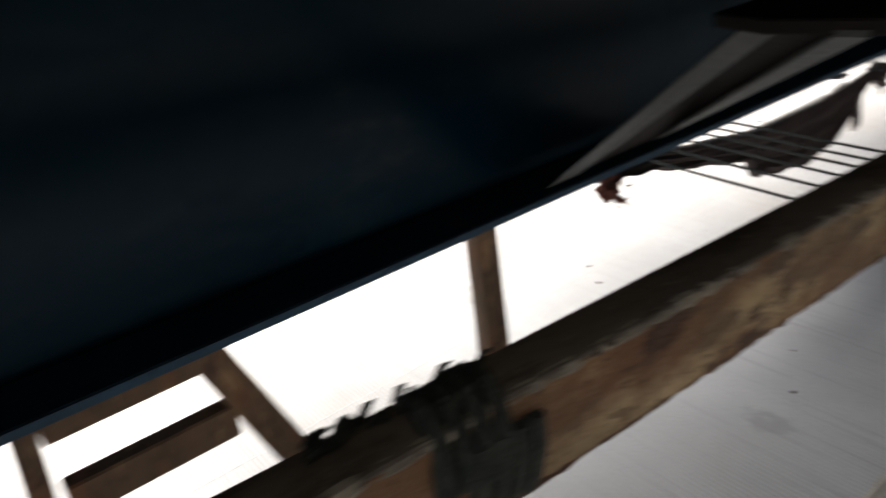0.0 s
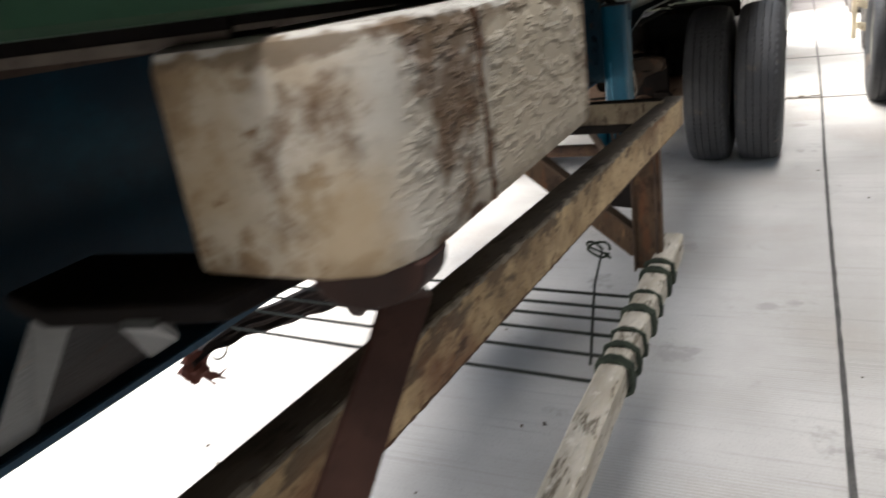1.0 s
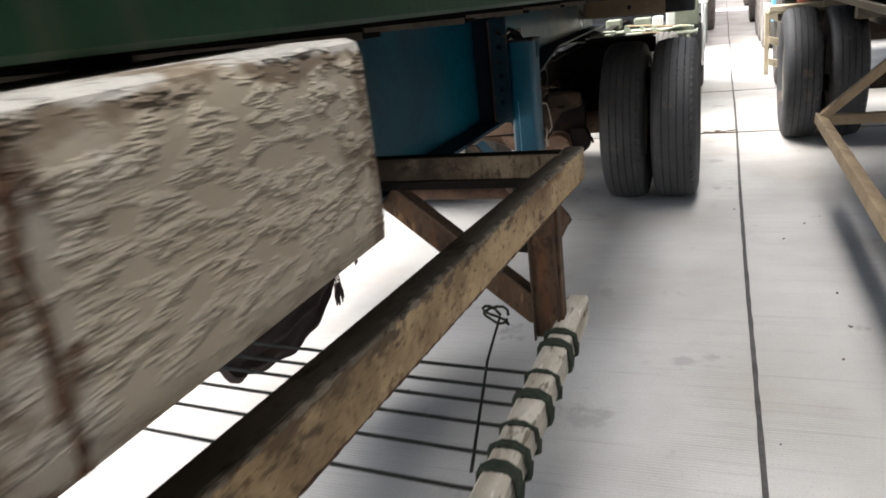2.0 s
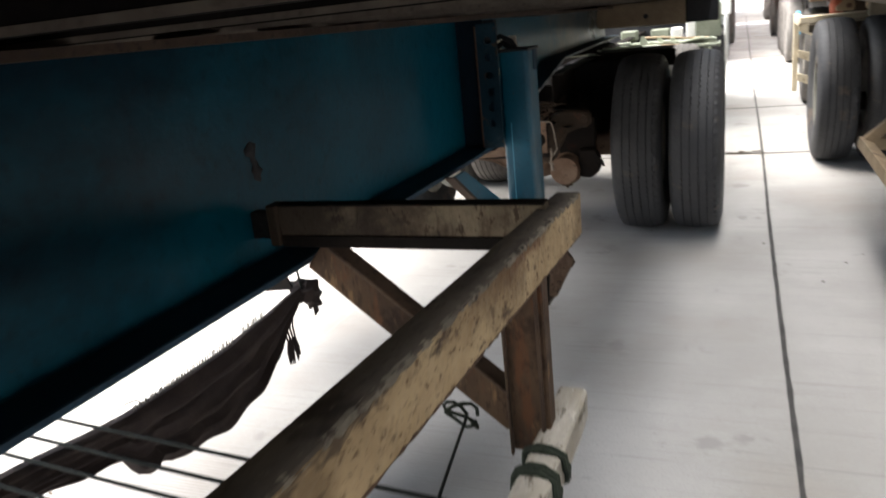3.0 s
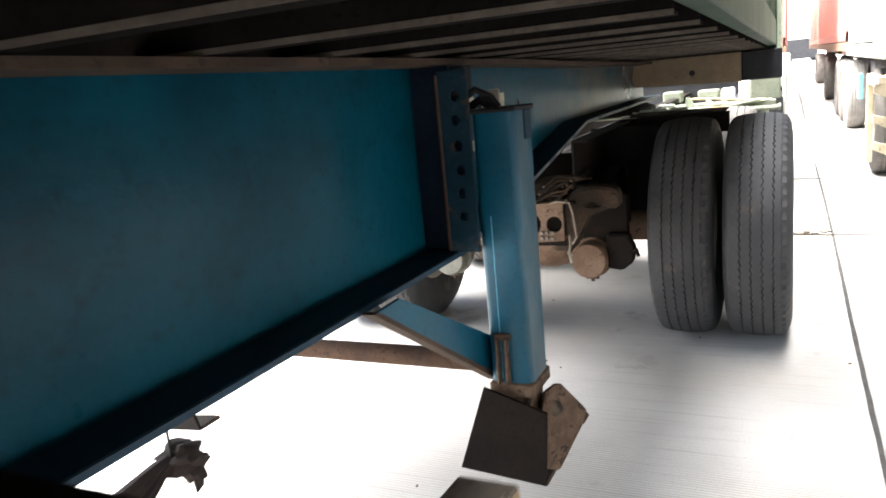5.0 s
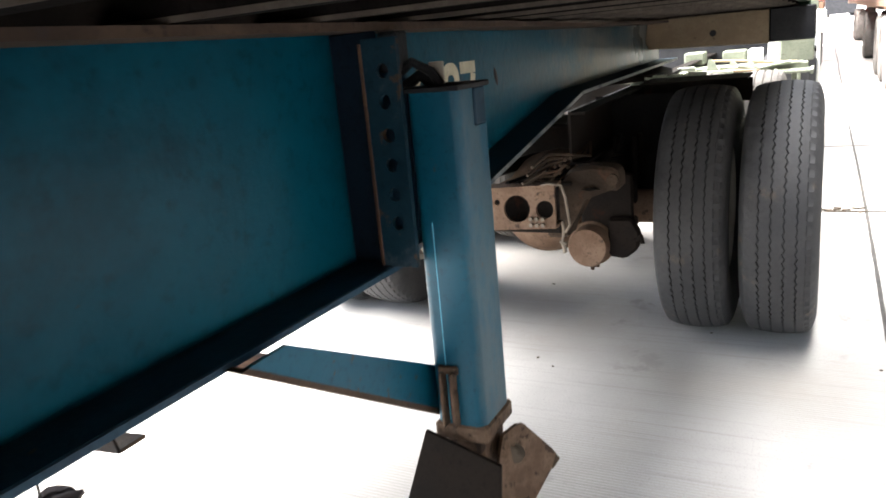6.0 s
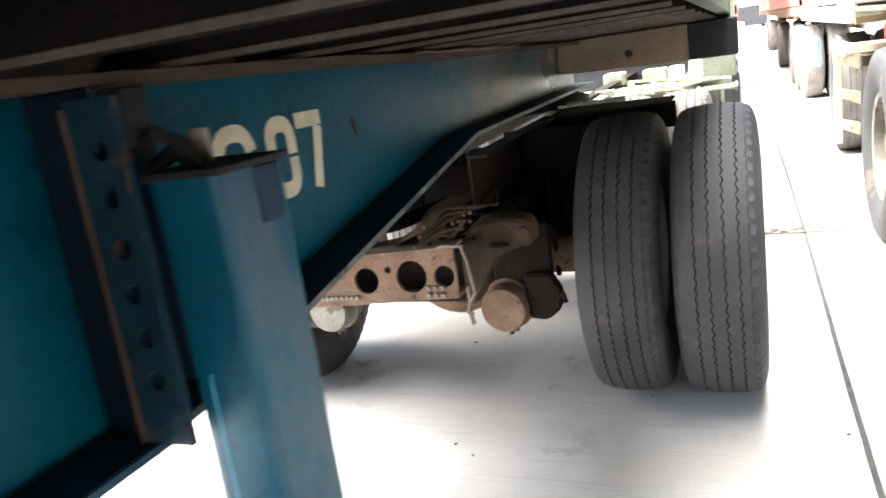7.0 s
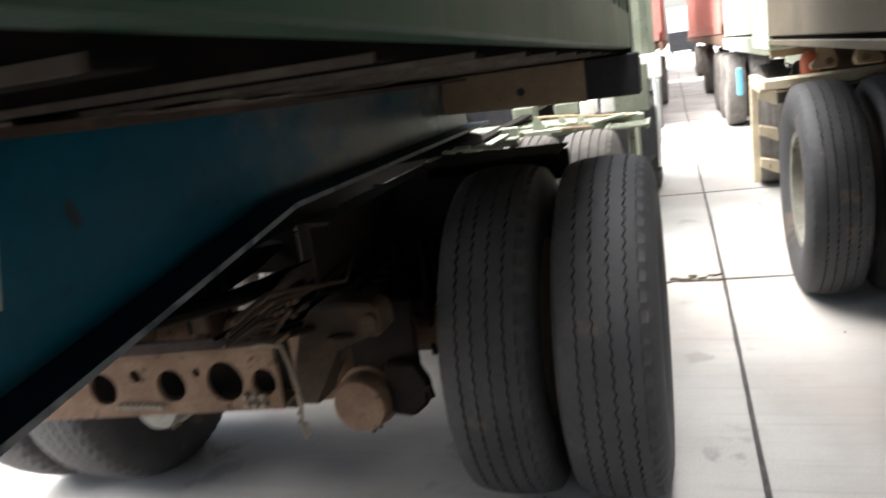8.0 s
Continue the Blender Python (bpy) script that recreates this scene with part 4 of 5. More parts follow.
f0, b0 = layers
for k in (0, NS):
    for i in range(NT):
        bm.faces.new((f0[i][k], f0[i + 1][k], b0[i + 1][k], b0[i][k]))
for i in (0, NT):
    for k in range(NS):
        bm.faces.new((f0[i][k], f0[i][k + 1], b0[i][k + 1], b0[i][k]))
part("cloth_body", bm, M_CLOTH, cloth)


def bunch(centre, size, seed):
    """Crumpled bunch of cloth."""
    q = random.Random(seed)
    t = B()
    bmesh.ops.create_icosphere(t, subdivisions=3, radius=1.0)
    ph = [q.uniform(0, 6) for _ in range(6)]
    for v in t.verts:
        c = v.co
        f = 1 + 0.28 * math.sin(4 * c.x + ph[0]) * math.sin(3 * c.z + ph[1]) + 0.22 * math.sin(7 * c.z + ph[2] + 3 * c.y) + 0.12 * math.sin(11 * c.x + ph[3])
        v.co = Vector((c.x * size[0], c.y * size[1], c.z * size[2])) * f
    bmesh.ops.transform(t, matrix=Matrix.Translation(centre), verts=t.verts)
    return t


def on_cloth(t, z, off=0.0):
    return A + (E - A) * t + Vector((0, 0, z)) + SIDE * off


bm = bunch(on_cloth(-0.028, 0.512), (0.038, 0.050, 0.032), 3)
join(bm, bunch(on_cloth(-0.046, 0.472), (0.026, 0.034, 0.044), 5))
part("knotted_end", bm, M_CLOTH, cloth, "crumpled knotted end")
bm = B()
for k in range(4):
    o = 0.010 * k - 0.015
    rod(bm, [on_cloth(0.0 + o * 0.3, 0.515), on_cloth(0.040 + o, 0.470, 0.01), on_cloth(0.048 + o, 0.410, 0.012), on_cloth(0.042 + o * 0.8, 0.355, 0.012)], 0.0036, 5)
for k in range(14):
    o = rng.uniform(-0.021, 0.021)
    rod(bm, [on_cloth(0.043 + o * 0.6, 0.372, 0.012), on_cloth(0.042 + o, 0.328, 0.012), on_cloth(0.039 + o * 1.1, 0.285 + rng.uniform(-0.010, 0.018), 0.014)], [0.005, 0.0055, 0.002], 5)
part("tassel", bm, M_CLOTH, cloth, "hanging strings with a tassel")
bm = B()
obox(bm, on_cloth(-0.050, 0.435), (0.006, 0.036, 0.060), (8, 0, 10), 0.002)
part("cloth_tag", bm, M_CLOTH, cloth, "small dark rag end")
bm = B()
rod(bm, [on_cloth(-0.01, 0.525), on_cloth(-0.02, 0.62, 0.02), on_cloth(-0.03, 0.90, 0.05)], 0.004, 6)
part("cord", bm, M_ROPEB, cloth)
bm = bunch(on_cloth(0.985, 0.490), (0.026, 0.048, 0.046), 10)
for k in range(9):
    o = rng.uniform(-0.018, 0.018)
    rod(bm, [on_cloth(0.975, 0.470), on_cloth(0.962 + o * 0.6, 0.440, 0.01), on_cloth(0.945 + o, 0.412 + rng.uniform(-0.012, 0.012), 0.015), on_cloth(0.930 + 1.5 * o, 0.392 + rng.uniform(-0.015, 0.025), 0.015)], [0.009, 0.006, 0.004, 0.002], 6)
part("tuft", bm, M_TUFT, cloth, "reddish brown tuft at the cloth's end")
bm = B()
rod(bm, [on_cloth(0.915 + 0.022 * math.cos(a), 0.487 + 0.034 * math.sin(a), 0.015) for a in [0.5 * k for k in range(13)]], 0.004, 6)
part("loop", bm, M_FRINGE, cloth, "pale string loop")
bm = B()
rod(bm, [on_cloth(1.0, 0.52), on_cloth(1.01, 0.68, 0.03), on_cloth(1.02, 0.92, 0.06)], 0.004, 6)
part("cord", bm, M_ROPEB, cloth)
bm = B()
for i in range(70):
    t = 0.13 + 0.36 * i / 70
    if 0.20 < t < 0.23:
        continue
    z = curve_at(UPPER, t)
    L = 0.018 + 0.006 * math.sin(9 * t) + 0.004 * rng.random()
    rod(bm, [on_cloth(t, z - 0.004), on_cloth(t + rng.uniform(-0.004, 0.004), z + L, -0.004)], 0.0017, 4)
rod(bm, [on_cloth(0.50 + 0.03 * math.cos(a), 0.490 + 0.014 * math.sin(a), 0.0) for a in [0.35 * k for k in range(10)]], 0.0018, 4)
tagged(part("fringe", bm, M_FRINGE, cloth), "pale frayed fringe", kind="stuff")

# ---------------------------------------------------------------- green container on the trailer
LOAD_POSE = Matrix.Translation((0, PIVOT, 0.056)) @ Matrix.Rotation(-0.010, 4, 'Z') @ Matrix.Rotation(-0.0145, 4, 'X') @ Matrix.Translation((0, -PIVOT, 0))
box_c = thing("shipping_container", "dark green steel container on the trailer, cross members bare below", "container", m=LOAD_POSE)
CX0, CX1, CY0, CY1, CZ = 2 * CX - 0.03, -0.032, -5.25, 6.95, 1.309


def corrugated(bm, y0, y1, x, z0, z1, depth, sgn):
    pts, y, k = [], y0, 0
    step = (0.07, 0.035, 0.07, 0.035)
    while y < y1:
        pts.append((x - sgn * depth * (1 if k % 4 in (2, 3) else 0), y))
        y += step[k % 4]
        k += 1
    pts.append((x, y1))
    for (xa, ya), (xb, yb) in zip(pts, pts[1:]):
        bm.faces.new([bm.verts.new(c) for c in ((xa, ya, z0), (xb, yb, z0), (xb, yb, z1), (xa, ya, z1))])
    bmesh.ops.remove_doubles(bm, verts=bm.verts, dist=0.0005)


for x, s in ((CX1, 1), (CX0, -1)):
    bm = B()
    a, b = sorted((x, x - s * 0.045))
    box(bm, a, b, CY0, CY1, CZ + 0.017, CZ + 0.155, 0.004)
    part("side_rail", bm, M_GREEN, box_c)
    bm = B()
    corrugated(bm, CY0 + 0.15, CY1 - 0.15, x - s * 0.004, CZ + 0.155, CZ + 2.42, 0.034, s)
    part("side_wall", bm, M_GREEN, box_c, smooth=False)
    bm = B()
    box(bm, a, b, CY0, CY1, CZ + 2.40, CZ + 2.5, 0.004)
    part("top_rail", bm, M_GREEN, box_c)
    for y in (CY0, CY1 - 0.16):
        bm = B()
        box(bm, *sorted((x + s * 0.004, x - s * 0.16)), y, y + 0.16, CZ - 0.012, CZ + 2.52, 0.006)
        part("corner_post", bm, M_GREEN, box_c)
bm = B()
box(bm, CX0 + 0.05, CX1 - 0.05, CY1 - 0.06, CY1 - 0.01, CZ + 0.05, CZ + 2.42, 0)
part("front_wall", bm, M_GREEN, box_c)
bm = B()
box(bm, CX0 + 0.05, CX1 - 0.05, CY0 + 0.01, CY0 + 0.06, CZ + 0.05, CZ + 2.42, 0)
part("rear_wall", bm, M_GREEN, box_c)
bm = B()
box(bm, CX0 + 0.03, CX1 - 0.03, CY0 + 0.02, CY1 - 0.02, CZ + 2.44, CZ + 2.48, 0)
part("roof", bm, M_GREEN, box_c)
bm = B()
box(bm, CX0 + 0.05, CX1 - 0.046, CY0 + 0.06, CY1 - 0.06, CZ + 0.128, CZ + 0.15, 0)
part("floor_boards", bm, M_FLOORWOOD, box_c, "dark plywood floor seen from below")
bm = B()
box(bm, CX0 + 0.05, CX1 - 0.05, CY1 - 0.2, CY1 - 0.062, CZ - 0.012, CZ + 0.15, 0.004)
part("front_sill", bm, M_RIB, box_c)
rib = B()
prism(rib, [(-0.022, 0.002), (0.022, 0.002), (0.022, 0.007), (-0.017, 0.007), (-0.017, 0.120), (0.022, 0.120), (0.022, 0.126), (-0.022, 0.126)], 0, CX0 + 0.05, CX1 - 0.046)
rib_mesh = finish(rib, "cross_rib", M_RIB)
# thin pale strip along each rib's lower edge
lip = B()
box(lip, CX0 + 0.05, CX1 - 0.046, -0.0245, -0.0222, 0.001, 0.009, 0)
lip_mesh = finish(lip, "scraped_edge", M_RIBEDGE)
y = CY0 + 0.3
while y < CY1 - 0.2:
    r = new("cross_rib", rib_mesh)
    r.parent = box_c
    r.location = (0, y, CZ)
    e = new("scraped_edge", lip_mesh)
    e.parent = r
    y += 0.315

# ---------------------------------------------------------------- wheels
TYRE_R = 0.522


def tyre_mesh(dusty=False):
    """Tyre along x about the origin: ribs with zigzag grooves and notched shoulders."""
    bm = B()
    n = 186
    prof = [(-0.098, 0.285, 0), (-0.125, 0.32, 0), (-0.140, 0.40, 0), (-0.138, 0.436, 0), (-0.133, 0.462, 2), (-0.125, 0.487, 2), (-0.113, 0.505, 2), (-0.096, 0.511, 2), (-0.092, 0.5125, 0)]
    g = 0.0052 if dusty else 0.0027
    for x in (-0.064, -0.022, 0.022, 0.064):
        r = 0.522 - 1.1 * x * x
        prof += [(x - g, r, 1), (x - g * 0.6, r - 0.008, 1), (x + g * 0.6, r - 0.008, 1), (x + g, r, 1)]
    prof += [(0.092, 0.5125, 0), (0.096, 0.511, 2), (0.113, 0.505, 2), (0.125, 0.487, 2), (0.133, 0.462, 2), (0.138, 0.436, 0), (0.140, 0.40, 0), (0.125, 0.32, 0), (0.098, 0.285, 0)]
    rings = []
    for x, r, kind in prof:
        ring = []
        for k in range(n):
            t = 2 * math.pi * k / n
            xx, rr = x, r
            if kind == 1:
                xx += (0.0 if dusty else 0.0033) * (1 if k % 2 else -1)
            if kind == 2:
                rr -= (0.0095 if x > 0 else 0.004) * (1 if (k + int(55 * abs(x))) % 3 < 1 else 0)
            ring.append(bm.verts.new((xx, rr * math.cos(t), rr * math.sin(t))))
        rings.append(ring)
    for a, b in zip(rings, rings[1:]):
        for k in range(n):
            bm.faces.new((a[k], a[(k + 1) % n], b[(k + 1) % n], b[k]))
    return finish(bm, "tyre", M_TYREDUST if dusty else M_TYRE)


TYRE, TYRE_DUST = tyre_mesh(), tyre_mesh(True)
bm = B()
lathe(bm, [(-0.098, 0.287), (-0.09, 0.27), (-0.05, 0.262), (0.06, 0.262), (0.085, 0.272), (0.10, 0.292), (0.104, 0.288), (0.098, 0.262), (0.07, 0.245), (0.02, 0.235), (0.0, 0.20), (0.012, 0.14), (0.03, 0.11), (0.032, 0.02)], (0, 0, 0), 0, 40)
RIM = finish(bm, "rim", M_RIM)
bm = B()
lathe(bm, [(-0.02, 0.105), (0.05, 0.10), (0.075, 0.07), (0.08, 0.01)], (0, 0, 0), 0, 24)
for k in range(8):
    a = 2 * math.pi * k / 8
    bolt(bm, (0.012, 0.165 * math.cos(a), 0.165 * math.sin(a)), 0, 0.015, 0.035)
HUB = finish(bm, "hub", M_DUST)
bm = B()
lathe(bm, [(-0.098, 0.287), (-0.09, 0.27), (0.085, 0.272), (0.10, 0.292), (0.106, 0.288), (0.100, 0.262), (0.05, 0.245), (-0.05, 0.236), (-0.075, 0.20), (-0.07, 0.14), (-0.055, 0.11), (-0.05, 0.02)], (0, 0, 0), 0, 40)
DEEP_RIM = finish(bm, "rim", M_RIMGREY)


def wheel(parent, x, y, face=1, dusty=False, z=TYRE_R - 0.004, rim=None):
    """A wheel under a vehicle: face +1 shows its dish to +x."""
    w = new("wheel", TYRE_DUST if dusty else TYRE)
    w.name = "wheel"
    w.parent = parent
    w.matrix_local = parent.matrix_world.inverted() @ pose(x, y, z, random.Random(x * 7 + y).uniform(0, 360), 0, 0)
    for nm, me in (("rim", rim or RIM), ("hub", HUB)):
        o = new(nm, me)
        o.parent = w
        if face < 0:
            o.matrix_local = pose(0, 0, 0, 0, 0, 180)
    return w


# ---------------------------------------------------------------- the tractor under the gooseneck
tractor = thing("tractor_unit", "pale green tractor unit with dusty twin rear axles", "truck")
AX1, AX2 = 5.85, 7.15
TX = -1.12
for y in (AX1, AX2):
    inset = 0.0 if y == AX1 else 0.182
    for x, f in ((-0.055 - inset, 1), (-0.368 - inset * 0.84, -1), (2 * TX + 0.368 + inset * 0.84, 1), (2 * TX + 0.055 + inset, -1)):
        # second axle takes the dusty rubber, paler also for its sunlit tyre tops
        w = wheel(tractor, x, y, f, y == AX2)
        if y == AX2:
            w.matrix_local = pose(x, y, 0.495, 17, 0, 0) @ Matrix.Diagonal((0.95, 0.955, 0.955, 1.0))
    bm = B()
    rod(bm, [(2 * TX + 0.5, y, 0.52), (2 * TX + 0.75, y, 0.52), (TX - 0.22, y, 0.52), (TX, y, 0.52), (TX + 0.22, y, 0.52), (-0.75, y, 0.52), (-0.5, y, 0.52)], [0.075, 0.075, 0.1, 0.2, 0.1, 0.075, 0.075], 18)
    part("axle_housing", bm, M_DUST, tractor, "dust-coated axle housing")
    bm = B()
    lathe(bm, [(-0.34, 0.09), (-0.30, 0.15), (-0.20, 0.205), (-0.05, 0.235), (0.1, 0.22), (0.2, 0.12)], (TX + 0.09, y, 0.555), 1, 28)
    part("differential", bm, M_DUST, tractor)
    for x in (-0.777, -1.495):
        bm = B()
        lathe(bm, [(-0.10, 0.015), (-0.10, 0.078), (-0.085, 0.086), (-0.03, 0.086), (-0.025, 0.096), (-0.008, 0.096), (-0.003, 0.086), (0.06, 0.08), (0.10, 0.05), (0.12, 0.03)], (x, y - 0.33, 0.440), 1, 28)
        part("brake_chamber", bm, M_DUST if x > TX else M_RIMGREY, tractor, "round dusty brake chamber" if x > TX else "pale brake chamber")
        bm = B()
        rod(bm, [(x, y - 0.36, 0.350), (x, y - 0.36, 0.325)], 0.009, 6)
        rod(bm, [(x - 0.03, y - 0.36, 0.343), (x + 0.03, y - 0.36, 0.343)], 0.007, 6)
        part("clamp_bolt", bm, M_DUSTDARK, tractor)
        bm = B()
        obox(bm, (x + 0.02, y - 0.22, 0.50), (0.05, 0.24, 0.07), (25, 0, 0), 0.006)
        box(bm, x - 0.03, x + 0.05, y - 0.14, y - 0.02, 0.44, 0.66, 0.01)
        part("chamber_bracket", bm, M_DUSTDARK, tractor)
    for x in (TX + 0.42, TX - 0.42):
        bm = B()
        for k in range(8):
            h, L = 0.66 + 0.016 * k, 0.62 - 0.05 * k
            rod(bm, [(x, y - L, h + 0.02 + 0.05 * (L / 0.62) ** 2), (x, y - L / 2, h + 0.012), (x, y, h), (x, y + L / 2, h + 0.012), (x, y + L, h + 0.02 + 0.05 * (L / 0.62) ** 2)], 0.036, 4, flat=0.2)
        part("leaf_spring", bm, M_GRIMESHADE, tractor, "dark brown leaf spring pack")
        bm = B()
        box(bm, x - 0.05, x + 0.05, y - 0.08, y + 0.08, 0.60, 0.66, 0.008)
        for dy in (-0.06, 0.06):
            for dx in (-0.045, 0.045):
                rod(bm, [(x + dx, y + dy, 0.45), (x + dx, y + dy, 0.84)], 0.011, 6)
        part("spring_clamp", bm, M_GRIMESHADE, tractor)
# chassis rails and rear cross member with lightening holes
for x in (TX + 0.34, TX - 0.34):
    bm = B()
    s = 1 if x > TX else -1
    prism(bm, [(x - s * 0.035, 0.80), (x + s * 0.035, 0.80), (x + s * 0.035, 0.81), (x - s * 0.025, 0.81), (x - s * 0.025, 0.995), (x + s * 0.035, 0.995), (x + s * 0.035, 1.005), (x - s * 0.035, 1.005)][::s], 1, 5.37, 12.2)
    part("chassis_rail", bm, M_GRIMESHADE, tractor)
bm = B()
holed_plate(bm, -1.62, -0.775, 0.622, 0.766, [(-1.53, 0.69, 0.043), (-1.40, 0.70, 0.018), (-1.292, 0.690, 0.043), (-1.183, 0.722, 0.017), (-1.08, 0.690, 0.043), (-1.0, 0.72, 0.011), (-0.923, 0.692, 0.052), (-0.815, 0.685, 0.034)], 0.012,
            lambda u, v, w: (u, 5.035 + w, v + 0.05 * (u + 1.05)))
for z0, z1 in ((0.764, 0.775), (0.613, 0.623)):
    prism(bm, [(-1.62, z0 - 0.0285), (-0.775, z0 + 0.0138), (-0.775, z1 + 0.0138), (-1.62, z1 - 0.0285)], 1, 5.035, 5.12)
part("rear_cross_member", bm, M_DUST, tractor, "dusty cross member with round holes")
for x, z in [(-0.868 + 0.023 * k, 0.640 + 0.023 * j) for k in range(3) for j in range(2)] + [(-1.245 + 0.018 * k, 0.636) for k in range(8)]:
    bm = B()
    bolt(bm, (x, 5.033, z), 1, 0.008, -0.012)
    part("bolt_head", bm, M_MUDFLAP, tractor)
bm = B()
rod(bm, [(-0.820, 5.025, 0.790), (-0.795, 5.025, 0.795), (-0.745, 5.025, 0.789), (-0.732, 5.025, 0.745), (-0.720, 5.025, 0.645), (-0.740, 5.035, 0.615)], 0.0045, 7)
rod(bm, [(-0.772, 5.10, 0.640), (-0.768, 5.10, 0.600), (-0.776, 5.10, 0.560), (-0.770, 5.10, 0.515)], 0.005, 6)
rod(bm, [(-0.785, 5.10, 0.560), (-0.760, 5.10, 0.552)], 0.006, 6)
rod(bm, [(-0.773, 5.10, 0.552), (-0.766, 5.10, 0.518)], 0.008, 6)
part("air_pipe", bm, M_MUDFLAP, tractor, "thin bent pipe")
bm = B()
for k in range(2):
    rod(bm, [(TX + 0.25 - 0.5 * k, 5.2, 0.78), (TX + 0.1 - 0.2 * k, 5.6, 0.74), (TX + 0.05 - 0.1 * k, 6.0, 0.72)], 0.03, 10)
part("torque_rod", bm, M_GRIMESHADE, tractor)
bm = B()
for k in range(5):
    x = TX + 0.30 - 0.04 * k
    rod(bm, [(x, 5.1, 0.78), (x + 0.05, 5.3, 0.74 + 0.01 * k), (x, 5.9, 0.76), (x - 0.1, 6.6, 0.76)], 0.010, 6)
part("air_hose", bm, M_GRIMESHADE, tractor)
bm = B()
# added sheet, keeps bright ground out of the cross member's holes
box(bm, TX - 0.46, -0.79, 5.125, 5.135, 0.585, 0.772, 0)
part("rear_bulkhead", bm, M_GRIMESHADE, tractor, "black sheet added behind the cross member's holes to keep them dark")
# added filler, blocks the bright ground between the axles
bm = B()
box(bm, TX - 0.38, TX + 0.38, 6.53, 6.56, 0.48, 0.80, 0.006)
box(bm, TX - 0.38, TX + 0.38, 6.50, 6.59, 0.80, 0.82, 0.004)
part("centre_cross_member", bm, M_GRIMESHADE, tractor, "black filler added between the axles to hide bright ground")
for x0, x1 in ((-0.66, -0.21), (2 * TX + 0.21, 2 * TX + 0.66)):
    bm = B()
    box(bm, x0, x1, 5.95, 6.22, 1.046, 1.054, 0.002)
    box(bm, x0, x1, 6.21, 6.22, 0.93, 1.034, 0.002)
    part("mudguard", bm, M_GRIMESHADE, tractor, "flat black rubber mudguard over the twin tyres")
# added black sheet, stops daylight and stands for the shaded recess
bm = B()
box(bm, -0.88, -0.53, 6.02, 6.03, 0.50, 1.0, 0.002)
part("rubber_flap", bm, M_MATTBLACK, tractor, "black sheet added to keep the recess beside the tyre dark")
# aprons also placed to block light from the opening ahead of the container
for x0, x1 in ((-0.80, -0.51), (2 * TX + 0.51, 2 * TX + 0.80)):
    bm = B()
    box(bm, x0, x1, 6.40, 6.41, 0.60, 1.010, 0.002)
    part("mud_apron", bm, M_GRIMESHADE, tractor, "black rubber mud apron between the axles")
# casting that carries the spring, with a dark arch below
bm = B()
prism(bm, [(-0.786, 0.803), (-0.69, 0.817), (-0.61, 0.806), (-0.593, 0.780), (-0.593, 0.718), (-0.666, 0.720), (-0.734, 0.694), (-0.772, 0.622), (-0.800, 0.529), (-0.890, 0.528), (-0.862, 0.650), (-0.823, 0.741)], 1, 5.25, 5.36, 0.012)
part("spring_casting", bm, M_DUSTDARK, tractor, "rounded brown casting over the brake chamber")
bm = B()
lathe(bm, [(0.0, 0.010), (0.0, 0.022), (0.02, 0.022), (0.02, 0.008)], (-0.615, 5.23, 0.765), 1, 12)
part("casting_bolt", bm, M_DUSTDARK, tractor)
bm = B()
for k in range(4):
    rod(bm, [(-0.93 + 0.012 * k, 5.08, 0.770 + 0.006 * k), (-0.875 + 0.016 * k, 5.08, 0.792 + 0.010 * k), (-0.840 + 0.020 * k, 5.09 + 0.01 * k, 0.765 + 0.020 * k), (-0.800 + 0.015 * k, 5.12, 0.800 + 0.016 * k)], 0.006, 6)
for k in range(7):
    lathe(bm, [(0, 0.006), (0.016, 0.006), (0.02, 0.004)], (-0.85 + 0.02 * k, 5.10, 0.80 + 0.012 * k + 0.006 * (k % 2)), 1, 8)
part("valve_block", bm, M_DUSTDARK, tractor, "rusty valve block with unions")
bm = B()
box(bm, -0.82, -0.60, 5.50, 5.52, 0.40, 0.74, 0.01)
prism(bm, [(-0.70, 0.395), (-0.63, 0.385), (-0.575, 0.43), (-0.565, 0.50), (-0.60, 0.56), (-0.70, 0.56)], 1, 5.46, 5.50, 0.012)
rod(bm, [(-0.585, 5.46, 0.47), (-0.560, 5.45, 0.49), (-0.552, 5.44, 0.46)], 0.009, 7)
part("dust_shield", bm, M_GRIMESHADE, tractor, "black dust shield beside the tyre")
bm = B()
for k in range(3):
    rod(bm, [(-0.88 + 0.02 * k, 5.0, 0.80 + 0.03 * k), (-0.83, 5.15, 0.84 + 0.02 * k), (-0.80 + 0.03 * k, 5.4, 0.83), (-0.78, 5.55, 0.86)], 0.006, 6)
for k in range(5):
    lathe(bm, [(0, 0.007), (0.02, 0.007), (0.026, 0.004)], (-0.88 + 0.025 * k, 5.14 + 0.02 * k, 0.80 + 0.018 * (k % 3)), 1, 8)
part("brake_pipe", bm, M_DUSTDARK, tractor, "rusty pipes and unions")
bm = B()
lathe(bm, [(0, 0.12), (0.02, 0.46), (0.05, 0.46), (0.07, 0.40)], (TX, 6.75, 1.005), 2, 32)
part("fifth_wheel", bm, M_GRIMESHADE, tractor, "greasy fifth wheel plate")
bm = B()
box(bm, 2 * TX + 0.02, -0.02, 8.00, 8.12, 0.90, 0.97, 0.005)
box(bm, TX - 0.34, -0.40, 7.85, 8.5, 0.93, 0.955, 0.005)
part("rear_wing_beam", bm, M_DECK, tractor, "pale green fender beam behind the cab")
